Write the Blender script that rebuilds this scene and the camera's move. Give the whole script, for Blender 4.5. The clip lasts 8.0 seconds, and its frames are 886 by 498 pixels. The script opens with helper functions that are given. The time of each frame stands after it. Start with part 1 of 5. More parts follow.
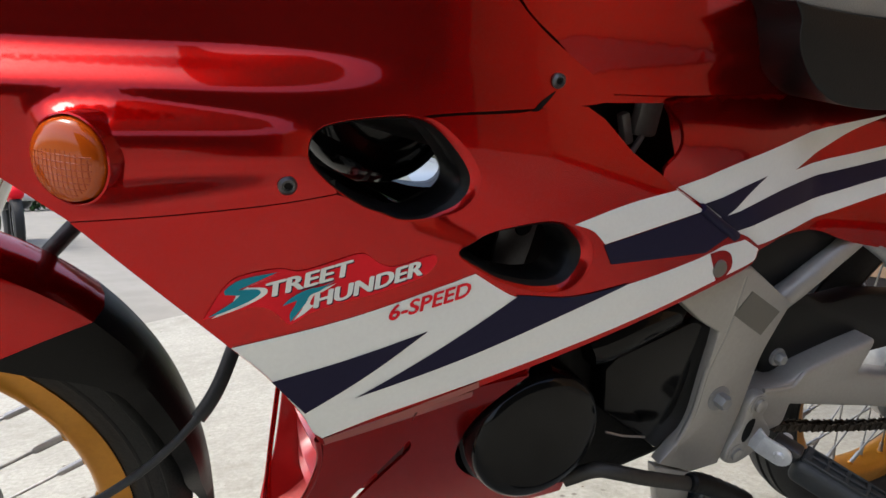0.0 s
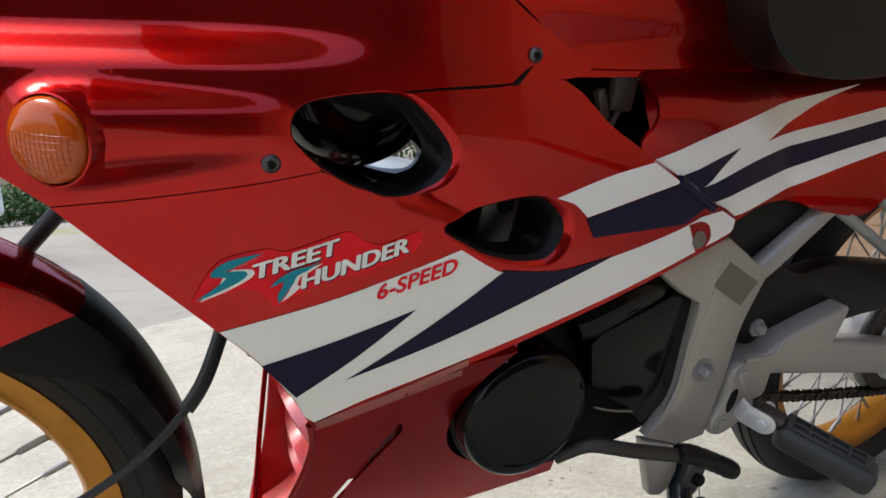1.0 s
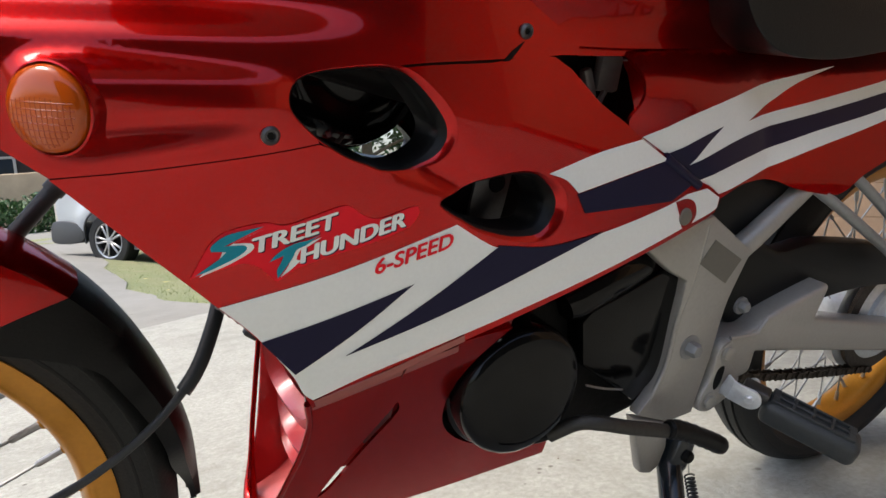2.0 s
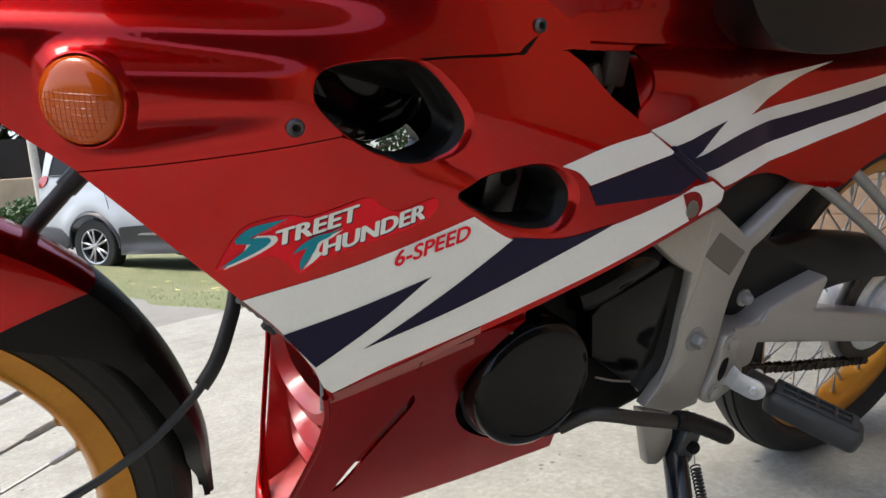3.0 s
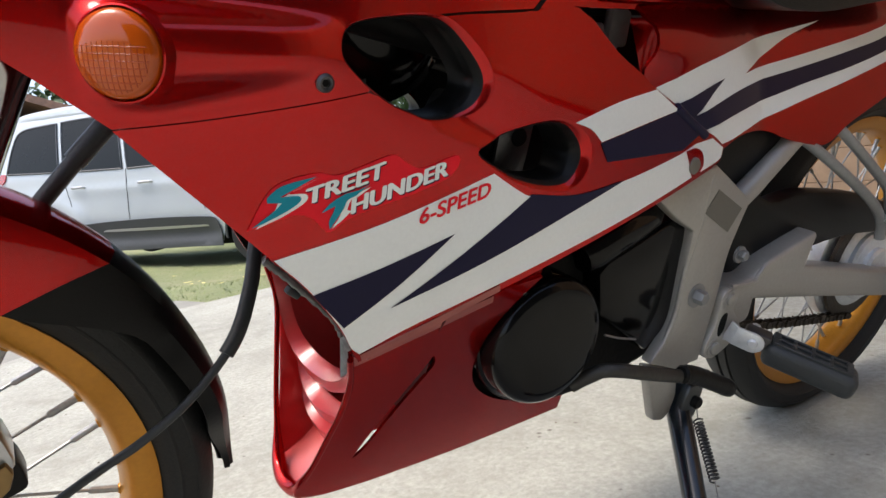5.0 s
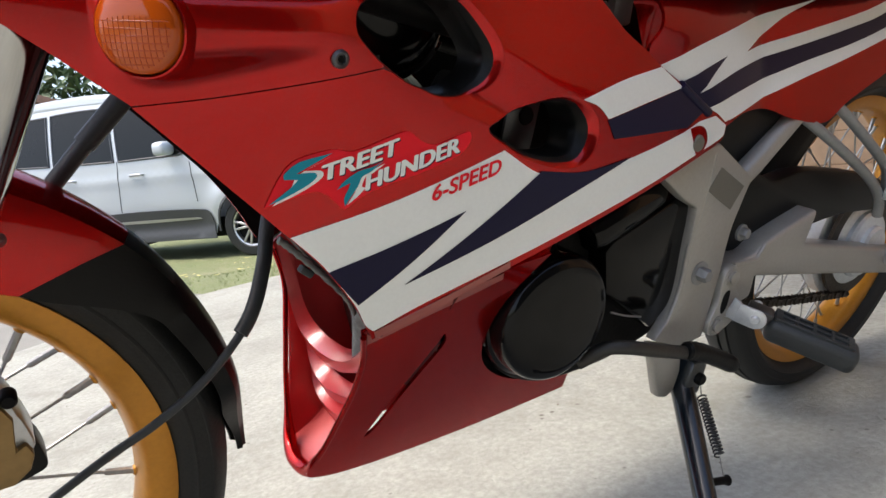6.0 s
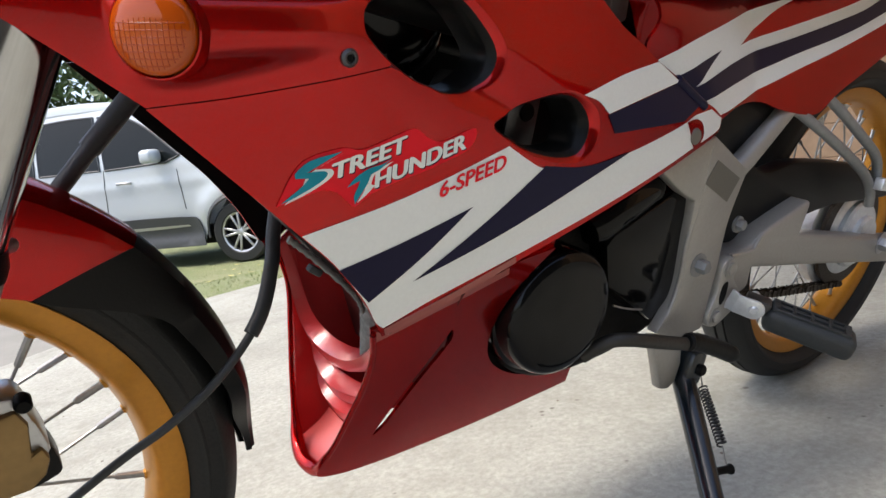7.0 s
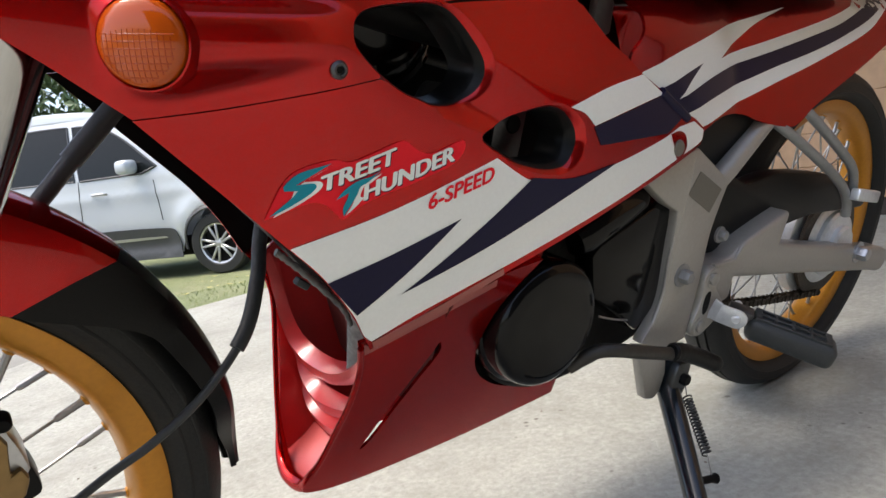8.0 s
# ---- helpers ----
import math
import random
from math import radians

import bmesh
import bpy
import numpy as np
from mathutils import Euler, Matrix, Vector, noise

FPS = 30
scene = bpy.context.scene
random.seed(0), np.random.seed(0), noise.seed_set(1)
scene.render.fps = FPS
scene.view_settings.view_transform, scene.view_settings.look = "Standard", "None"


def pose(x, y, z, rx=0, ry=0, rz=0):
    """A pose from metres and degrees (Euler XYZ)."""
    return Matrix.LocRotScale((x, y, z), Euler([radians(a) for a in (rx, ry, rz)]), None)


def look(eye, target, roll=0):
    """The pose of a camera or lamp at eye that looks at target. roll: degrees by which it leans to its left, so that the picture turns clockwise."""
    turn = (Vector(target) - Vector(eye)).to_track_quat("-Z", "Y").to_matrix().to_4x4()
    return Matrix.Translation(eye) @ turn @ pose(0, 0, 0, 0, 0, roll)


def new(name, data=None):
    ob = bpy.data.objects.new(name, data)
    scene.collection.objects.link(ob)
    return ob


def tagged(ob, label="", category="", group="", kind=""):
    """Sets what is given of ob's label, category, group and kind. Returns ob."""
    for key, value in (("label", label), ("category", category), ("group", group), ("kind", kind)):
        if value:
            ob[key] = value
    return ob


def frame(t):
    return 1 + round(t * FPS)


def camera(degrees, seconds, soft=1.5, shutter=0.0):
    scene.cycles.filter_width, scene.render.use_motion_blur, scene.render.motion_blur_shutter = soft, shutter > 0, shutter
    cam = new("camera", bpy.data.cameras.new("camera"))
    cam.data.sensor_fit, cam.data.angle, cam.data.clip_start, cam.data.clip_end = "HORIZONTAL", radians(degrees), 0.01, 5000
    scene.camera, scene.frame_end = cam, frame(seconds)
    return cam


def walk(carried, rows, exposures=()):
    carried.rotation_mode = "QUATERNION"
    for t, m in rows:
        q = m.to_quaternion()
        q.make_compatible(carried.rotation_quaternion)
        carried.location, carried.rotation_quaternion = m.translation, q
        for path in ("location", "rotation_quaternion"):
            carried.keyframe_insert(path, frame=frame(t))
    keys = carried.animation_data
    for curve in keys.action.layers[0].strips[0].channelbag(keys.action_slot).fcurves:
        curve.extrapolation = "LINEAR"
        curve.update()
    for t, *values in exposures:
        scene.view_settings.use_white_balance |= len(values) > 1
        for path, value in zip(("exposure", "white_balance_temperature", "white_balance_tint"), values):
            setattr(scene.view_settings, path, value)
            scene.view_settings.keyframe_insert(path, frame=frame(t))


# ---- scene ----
cam = camera(66.3, 8.0)
METRES, EYE, TILT, LEAN, TURN = 0.1569, 0.5655, -6.551, 1.833, -23.655
ROWS = [
    (0.0, 0.0, 0.0, 0.0, 0.0, 0.0, -0.0),
    (0.5, -0.0294, 0.0034, -0.0521, -0.99, -0.3, 0.74),
    (1.0, -0.0506, -0.0032, -0.1073, -2.11, 0.02, 2.36),
    (1.5, -0.0838, -0.0192, -0.1792, -3.53, 0.3, 3.55),
    (1.7, -0.107, -0.021, -0.206, -3.78, 0.27, 3.53),
    (2.8, -0.2682, -0.048, -0.2775, -4.92, 0.36, 3.95),
    (3.0, -0.2947, -0.0463, -0.2788, -5.13, 0.43, 4.12),
    (3.5, -0.364, -0.0355, -0.3108, -6.07, 0.17, 4.65),
    (4.0, -0.4302, -0.0288, -0.3405, -6.83, -0.27, 5.2),
    (4.5, -0.4742, -0.0408, -0.371, -7.12, -0.68, 5.61),
    (4.7, -0.508, -0.033, -0.378, -7.43, -0.76, 5.96),
    (5.8, -0.650, -0.071, -0.4438, -8.04, -1.39, 6.78),
    (6.0, -0.6586, -0.0612, -0.4486, -8.32, -1.75, 7.06),
    (6.5, -0.7085, -0.0667, -0.4557, -9.17, -1.86, 7.57),
    (7.0, -0.7538, -0.081, -0.4657, -9.26, -1.68, 8.36),
    (7.5, -0.7774, -0.0756, -0.4652, -9.88, -1.46, 8.84),
    (8.0, -0.7931, -0.0593, -0.4506, -11.02, -1.07, 8.58),
]
walk(cam, [(t, pose(0, 0, EYE, TILT, LEAN, TURN) @ pose(METRES * x, METRES * y, METRES * z, 90 + pitch, roll, yaw)) for t, x, y, z, yaw, pitch, roll in ROWS], exposures=[(0.0, 1.36), (2.0, 1.38), (4.5, 1.43), (6.5, 1.49), (8.0, 1.49)])

from mathutils import geometry

# ---- light ----
world = bpy.data.worlds.new("sky")
scene.world = world
world.use_nodes = True
wn = world.node_tree
sky = wn.nodes.new("ShaderNodeTexSky")
sky.sky_type, sky.sun_disc = "NISHITA", False
sky.sun_elevation, sky.sun_rotation = radians(65), radians(-76)
sky.dust_density, sky.air_density, sky.ozone_density = 4.0, 0.9, 0.75
wn.links.new(sky.outputs[0], wn.nodes["Background"].inputs[0])
wn.nodes["Background"].inputs[1].default_value = 0.15
sun = new("sun", bpy.data.lights.new("sun", "SUN"))
sun.data.energy, sun.data.angle, sun.data.color = 1.0, radians(24), (1.0, 0.96, 0.9)
sun.matrix_world = look((-3.2, 0.8, 7), (0, 0, 0))
scene.view_settings.exposure = 1.37

# ---- materials ----


def mat(name, col, rough=0.5, metal=0.0, coat=0.0, bump=0.0, scale=60.0, var=0.12, spots=0.0, rvar=0.1, spec=0.5, big=3.0, coat_ior=1.5):
    m = bpy.data.materials.new(name)
    m.use_nodes = True
    n, l = m.node_tree.nodes, m.node_tree.links
    b = n["Principled BSDF"]
    b.inputs["Metallic"].default_value = metal
    b.inputs["Coat Weight"].default_value = coat
    b.inputs["Coat Roughness"].default_value = 0.03
    b.inputs["Coat IOR"].default_value = coat_ior
    b.inputs["Specular IOR Level"].default_value = spec
    tc = n.new("ShaderNodeTexCoord")
    n1, n2 = n.new("ShaderNodeTexNoise"), n.new("ShaderNodeTexNoise")
    n1.inputs["Scale"].default_value, n1.inputs["Detail"].default_value = scale, 6
    n2.inputs["Scale"].default_value, n2.inputs["Detail"].default_value = big, 4
    for q in (n1, n2):
        l.new(tc.outputs["Object"], q.inputs["Vector"])
    add = n.new("ShaderNodeMath")
    add.operation = "ADD"
    l.new(n1.outputs[0], add.inputs[0])
    l.new(n2.outputs[0], add.inputs[1])
    ramp = n.new("ShaderNodeMapRange")
    ramp.inputs[1].default_value, ramp.inputs[2].default_value = 0.6, 1.4
    ramp.inputs[3].default_value, ramp.inputs[4].default_value = 1 - var, 1 + var
    l.new(add.outputs[0], ramp.inputs[0])
    mul = n.new("ShaderNodeVectorMath")
    mul.operation = "SCALE"
    mul.inputs[0].default_value = col
    l.new(ramp.outputs[0], mul.inputs["Scale"])
    l.new(mul.outputs[0], b.inputs["Base Color"])
    rr = n.new("ShaderNodeMapRange")
    rr.inputs[1].default_value, rr.inputs[2].default_value = 0.3, 0.7
    rr.inputs[3].default_value, rr.inputs[4].default_value = max(0.02, rough - rvar * rough), min(1, rough + rvar * rough)
    l.new(n2.outputs[0], rr.inputs[0])
    l.new(rr.outputs[0], b.inputs["Roughness"])
    if bump:
        bp = n.new("ShaderNodeBump")
        bp.inputs["Strength"].default_value, bp.inputs["Distance"].default_value = min(1, bump), 0.002
        l.new(n1.outputs[0], bp.inputs["Height"])
        l.new(bp.outputs[0], b.inputs["Normal"])
    return m


RED = mat("candy_red_paint", (0.40, 0.0032, 0.0027), 0.24, 0.90, 0.45, scale=900, var=0.07, big=2, spec=0.05, coat_ior=1.6)
RED.node_tree.nodes["Principled BSDF"].inputs["Specular Tint"].default_value = (0.6, 0.02, 0.02, 1)
RED_IN = mat("red_plastic_inside", (0.60, 0.011, 0.013), 0.4, 0.1, 1.0, scale=300, var=0.05, coat_ior=2.0)
RED_IN.node_tree.nodes["Principled BSDF"].inputs["Coat Roughness"].default_value = 0.27
WHITE = mat("white_vinyl", (0.765, 0.80, 0.78), 0.34, 0, 0.25, scale=300, var=0.04)
NAVY = mat("navy_vinyl", (0.010, 0.009, 0.032), 0.3, 0, 0.0, scale=300, var=0.08, spec=0.12)
DECALRED = mat("bright_red_vinyl", (0.74, 0.010, 0.022), 0.4, 0, 0.0, scale=300, var=0.04, spec=0.15)
TEAL = mat("teal_vinyl", (0.004, 0.23, 0.31), 0.36, 0, 0.0, scale=300, var=0.05, spec=0.2)
BLACK = mat("gloss_black_enamel", (0.0035, 0.0037, 0.0039), 0.10, 0, 0.0, bump=0.02, scale=250, var=0.2, spec=0.18)
SATIN = mat("satin_black_plastic", (0.0055, 0.0058, 0.0058), 0.4, 0, 0, bump=0.1, scale=400, var=0.2, spec=0.16)
DULL = mat("dull_black_metal", (0.0045, 0.0045, 0.0045), 0.55, 0.0, 0, bump=0.25, scale=180, var=0.3, spec=0.1)
TYRE = mat("tyre_rubber", (0.017, 0.0178, 0.0175), 0.6, 0, 0, bump=0.25, scale=350, var=0.25, spec=0.3)
RUBBER = mat("grey_rubber", (0.017, 0.021, 0.023), 0.55, 0, 0, bump=0.25, scale=300, var=0.2)
GOLD = mat("gold_anodised_rim", (0.50, 0.215, 0.018), 0.36, 0.45, 0.1, bump=0.04, scale=200, var=0.12)
BRASS = mat("gold_caliper_paint", (0.26, 0.165, 0.06), 0.42, 0.5, 0, bump=0.15, scale=150, var=0.15)
SILVER = mat("silver_frame_paint", (0.315, 0.304, 0.276), 0.38, 0.3, 0.1, bump=0.06, scale=220, var=0.08)
ZINC = mat("zinc_plated_steel", (0.66, 0.69, 0.71), 0.34, 0.5, 0, bump=0.12, scale=160, var=0.15)
TUBE = mat("grey_painted_tube", (0.23, 0.235, 0.235), 0.42, 0.3, 0, bump=0.12, scale=160, var=0.15)
FROST = mat("dusty_foam", (0.17, 0.175, 0.17), 0.7, 0, 0, bump=0.6, scale=220, var=0.5, big=25)
STEEL = mat("bright_zinc_steel", (0.45, 0.46, 0.47), 0.32, 0.85, 0, bump=0.08, scale=180, var=0.12)
CHROME = mat("polished_chrome", (0.46, 0.465, 0.465), 0.10, 1.0, 0, scale=150, var=0.05)
GALV = mat("dull_spoke_steel", (0.36, 0.36, 0.355), 0.36, 0.85, 0, bump=0.1, scale=300, var=0.15)
SCREW = mat("dark_screw_steel", (0.075, 0.075, 0.078), 0.35, 0.8, 0, bump=0.1, scale=300, var=0.15)
LEVER = mat("worn_grey_lever", (0.026, 0.0245, 0.021), 0.5, 0.2, 0, bump=0.25, scale=160, var=0.3)
CHAIN = mat("oily_chain_steel", (0.05, 0.04, 0.03), 0.5, 0.7, 0, bump=0.3, scale=250, var=0.4)
BROWNTAPE = mat("translucent_red_tape", (0.30, 0.07, 0.055), 0.3, 0.1, 0.4, scale=300, var=0.05)
GREYLABEL = mat("grey_label", (0.115, 0.108, 0.088), 0.5, 0, 0, scale=300, var=0.06)
BLUEBLACK = mat("blue_black_enamel", (0.006, 0.010, 0.014), 0.25, 0.2, 0.2, scale=150, var=0.2)
GREYVINYL = mat("grey_seat_vinyl", (0.24, 0.235, 0.22), 0.5, 0, 0, bump=0.3, scale=500, var=0.1)
LEATHER = mat("black_seat_vinyl", (0.006, 0.0068, 0.0072), 0.36, 0, 0, bump=0.2, scale=500, var=0.15, spec=0.22)


def glass_mat(name, col, rough=0.05, trans=0.7):
    m = mat(name, col, rough, 0, 0.25, scale=40, var=0.06, spec=0.2)
    b = m.node_tree.nodes["Principled BSDF"]
    b.inputs["Transmission Weight"].default_value = trans
    b.inputs["IOR"].default_value = 1.49
    return m


AMBER = glass_mat("amber_lens", (0.40, 0.062, 0.002), 0.06, 0.08)
AMBER.node_tree.nodes["Principled BSDF"].inputs["Coat Weight"].default_value = 0.5
AMBER_RIB = mat("amber_rib", (0.30, 0.040, 0.002), 0.25, 0, 0.2, scale=40, var=0.06, spec=0.2)

# ---- mesh helpers ----


def part(name, bm, material, parent=None, label="", smooth=True, auto=38):
    me = bpy.data.meshes.new(name)
    bmesh.ops.recalc_face_normals(bm, faces=bm.faces)
    if smooth:
        for f in bm.faces:
            f.smooth = True
        for e in bm.edges:
            e.smooth = len(e.link_faces) == 2 and e.calc_face_angle(4) < radians(auto)
    bm.to_mesh(me)
    bm.free()
    me.materials.append(material)
    ob = new(name, me)
    if parent:
        ob.parent = parent
    if label:
        tagged(ob, label)
    return ob


def spline(pts, n=6, closed=True):
    """Catmull-Rom through points; a point with a third entry 1 is a corner."""
    P = [np.array(p[:2], float) for p in pts]
    C = [len(p) > 2 and p[2] == 1 for p in pts]
    out, k = [], len(P)
    for i in range(k if closed else k - 1):
        a, b = P[i], P[(i + 1) % k]
        p0 = P[i - 1] if (closed or i) else a
        p3 = P[(i + 2) % k] if (closed or i + 2 < k) else b
        ta = (b - a) if C[i] else (b - p0) / 2
        tb = (b - a) if C[(i + 1) % k] else (p3 - a) / 2
        L = np.linalg.norm(b - a)
        for t, lim in ((0, ta), (1, tb)):
            q = np.linalg.norm(lim)
            if q > L * 1.2:
                lim *= L * 1.2 / q
        for s in np.linspace(0, 1, n, endpoint=False):
            h = (2 * s**3 - 3 * s * s + 1, s**3 - 2 * s * s + s, -2 * s**3 + 3 * s * s, s**3 - s * s)
            out.append(tuple(h[0] * a + h[1] * ta + h[2] * b + h[3] * tb))
    if not closed:
        out.append(tuple(P[-1]))
    return out


def spline3(pts, n=8):
    P = [np.array(p, float) for p in pts]
    out = []
    for i in range(len(P) - 1):
        a, b = P[i], P[i + 1]
        ta = (b - P[i - 1]) / 2 if i else b - a
        tb = (P[i + 2] - a) / 2 if i + 2 < len(P) else b - a
        for s in np.linspace(0, 1, n, endpoint=False):
            out.append((2 * s**3 - 3 * s * s + 1) * a + (s**3 - 2 * s * s + s) * ta + (3 * s * s - 2 * s**3) * b + (s**3 - s * s) * tb)
    return out + [P[-1]]


def inside(x, z, loop):
    hit, j = False, len(loop) - 1
    for i in range(len(loop)):
        (xi, zi), (xj, zj) = loop[i][:2], loop[j][:2]
        if (zi > z) != (zj > z) and x < (xj - xi) * (z - zi) / (zj - zi) + xi:
            hit = not hit
        j = i
    return hit


def fill(loop, holes=(), step=0.012):
    """Triangles that fill a plane loop, with a grid of points inside for curvature."""
    pts, edges = [], []
    for lp in (loop, *holes):
        k = len(pts)
        pts += [Vector(p[:2]) for p in lp]
        edges += [(k + i, k + (i + 1) % len(lp)) for i in range(len(lp))]
    ring = np.array([p[:2] for lp in (loop, *holes) for p in lp])
    lo, hi = ring.min(0), ring.max(0)
    if step:
        for i, x in enumerate(np.arange(lo[0] + step / 2, hi[0], step)):
            for z in np.arange(lo[1] + step / 2 + (i % 2) * step / 2, hi[1], step):
                if inside(x, z, loop) and not any(inside(x, z, h) for h in holes) and np.abs(ring - (x, z)).sum(1).min() > step * 0.55:
                    pts.append(Vector((x, z)))
    v, _, f, *_ = geometry.delaunay_2d_cdt(pts, edges, [], 0, 1e-6)
    keep = []
    for t in f:
        c = (v[t[0]] + v[t[1]] + v[t[2]]) / 3
        if inside(c.x, c.y, loop) and not any(inside(c.x, c.y, h) for h in holes):
            keep.append(t)
    return [(p.x, p.y) for p in v], keep


def sheet(loop, out, side=-1, holes=(), step=0.012, thick=0.003, lift=0.0):
    """A panel of the bodywork: outline in (x, z), standing out from the middle plane by out(x, z)."""
    pts, tris = fill(loop, holes, step)
    bm = bmesh.new()
    vs = [bm.verts.new((x, side * (out(x, z) + lift), z)) for x, z in pts]
    for t in tris:
        bm.faces.new([vs[i] for i in t])
    bmesh.ops.delete(bm, geom=[v for v in bm.verts if not v.link_faces], context="VERTS")
    bm.normal_update()
    if thick:
        n = sum((f.normal.y * f.calc_area() for f in bm.faces))
        if n * side < 0:
            bmesh.ops.reverse_faces(bm, faces=bm.faces)
        bm.normal_update()
        top = list(bm.faces)
        move = {v: v.co - v.normal * thick for v in bm.verts}
        low = {v: bm.verts.new(c) for v, c in move.items()}
        rim = [e for e in bm.edges if len(e.link_faces) == 1]
        for f in top:
            bm.faces.new([low[v] for v in reversed(f.verts)])
        for e in rim:
            a, b = e.verts
            bm.faces.new((a, b, low[b], low[a]))
    return bm


def lathe(profile, n=64, axis="y", a0=0.0, a1=360.0, closed=False):
    """Profile of (radius, along) turned round the axis."""
    bm = bmesh.new()
    full = abs(a1 - a0) >= 360
    m = n if full else n + 1
    rings = []
    for i in range(m):
        a = radians(a0 + (a1 - a0) * i / n)
        ring = []
        for r, h in profile:
            c, s = r * math.cos(a), r * math.sin(a)
            ring.append(bm.verts.new({"y": (c, h, s), "z": (c, s, h), "x": (h, c, s)}[axis]))
        rings.append(ring)
    k = len(profile)
    for i in range(n):
        A, B2 = rings[i], rings[(i + 1) % m]
        for j in range(k if closed else k - 1):
            q = (j + 1) % k
            bm.faces.new((A[j], A[q], B2[q], B2[j]))
    bmesh.ops.remove_doubles(bm, verts=bm.verts, dist=1e-6)
    return bm


def sweep(pts, radius, n=12, cap=True, flat=1.0):
    """A round bar along points; radius a number or one a point."""
    bm = bmesh.new()
    P = [Vector(p) for p in pts]
    R = list(radius) if isinstance(radius, (list, tuple)) else [radius] * len(P)
    t0 = (P[1] - P[0]).normalized()
    u = t0.orthogonal().normalized()
    rings = []
    for i, p in enumerate(P):
        t = (P[min(i + 1, len(P) - 1)] - P[max(i - 1, 0)]).normalized()
        u = (u - t * u.dot(t)).normalized()
        w = t.cross(u)
        rings.append([bm.verts.new(p + R[i] * (math.cos(2 * math.pi * k / n) * u + flat * math.sin(2 * math.pi * k / n) * w)) for k in range(n)])
    for A, B2 in zip(rings, rings[1:]):
        for k in range(n):
            bm.faces.new((A[k], A[(k + 1) % n], B2[(k + 1) % n], B2[k]))
    if cap:
        bm.faces.new(rings[0])
        bm.faces.new(rings[-1])
    return bm


def slab(loop, y0, y1, bevel=0.003, seg=2):
    """A plate with an (x, z) outline from y0 to y1, its edges rounded."""
    bm = bmesh.new()
    a = [bm.verts.new((p[0], y0, p[1])) for p in loop]
    f = bm.faces.new(a)
    e = bmesh.ops.extrude_face_region(bm, geom=[f])
    for v in e["geom"]:
        if isinstance(v, bmesh.types.BMVert):
            v.co.y = y1
    bmesh.ops.recalc_face_normals(bm, faces=bm.faces)
    if bevel:
        sharp = [x for x in bm.edges if len(x.link_faces) == 2 and x.calc_face_angle(0) > 0.7]
        bmesh.ops.bevel(bm, geom=sharp, offset=bevel, segments=seg, affect="EDGES", profile=0.5, clamp_overlap=True)
    return bm


def box(sx, sy, sz, m=None, bevel=0.004, seg=2):
    bm = bmesh.new()
    bmesh.ops.create_cube(bm, size=1, matrix=Matrix.Diagonal((sx, sy, sz, 1)))
    if bevel:
        bmesh.ops.bevel(bm, geom=bm.edges[:], offset=bevel, segments=seg, affect="EDGES", profile=0.5, clamp_overlap=True)
    if m is not None:
        bm.transform(m)
    return bm


def joined(*bms):
    out = bmesh.new()
    for b in bms:
        me = bpy.data.meshes.new("tmp")
        b.to_mesh(me)
        b.free()
        out.from_mesh(me)
        bpy.data.meshes.remove(me)
    return out


def moved(bm, m):
    bm.transform(m)
    return bm


def smooth01(v):
    v = min(1.0, max(0.0, v))
    return v * v * (3 - 2 * v)


# ---- the motorcycle: its own frame has x to the rear, y to its right, z up; it leans on its stand ----
bike = tagged(new("motorcycle"), "red motorcycle with white and navy stripes, leaning on its stand", "motorcycle")
bike.matrix_world = pose(1.0293, 0.7303, 0, 15.49, 0, 0)


def out_side(x, z):
    """How far the bodywork stands out from the middle plane."""
    q = min(x + 0.8, 0.40)
    zz = min(max(z, 0.42), 0.70) - 0.55
    o = 0.1521 - 0.0343 * q - 0.018 * zz - 0.245 * q * q - 0.4544 * q * zz - 0.7363 * zz * zz
    o += 0.010 * math.exp(-((x + 0.95) / 0.06) ** 2 - ((z - 0.63) / 0.05) ** 2)
    if z < 0.42:
        o -= (0.42 - z) * 0.42
    if z > 0.70:
        o -= 1.2 * (z - 0.70) ** 2 + 0.15 * (z - 0.70)
    return o


def out_cowl(x, z):
    """The upper cowl: a long rounded shoulder over the indicator pod."""
    o = out_side(x, z)
    ridge = -0.028 * smooth01((-0.84 - x) / 0.16) * smooth01((z - 0.677) / 0.026)
    fade = smooth01((x + 1.085) / 0.03)
    t = min(1.0, max(0.0, (-0.935 - x) / 0.11))
    pod = 0.030 * t * math.exp(-(abs((z - 0.646) / (0.014 + 0.0095 * t)) ** (6 if z > 0.646 else 3.2))) * fade
    return o + ridge + pod


def out_mid(x, z):
    """The side panel: a ramp sinks behind the upper air inlet."""
    o = out_side(x, z)
    d = ((x + 0.900) * 0.034 + (z - 0.604) * 0.075) / 0.0823
    o -= 0.008 * smooth01(d / 0.017) * (1 - smooth01((d - 0.008) / 0.05)) * (1 - smooth01((x + 0.875) / 0.12)) * smooth01((x + 0.918) / 0.025)
    return o


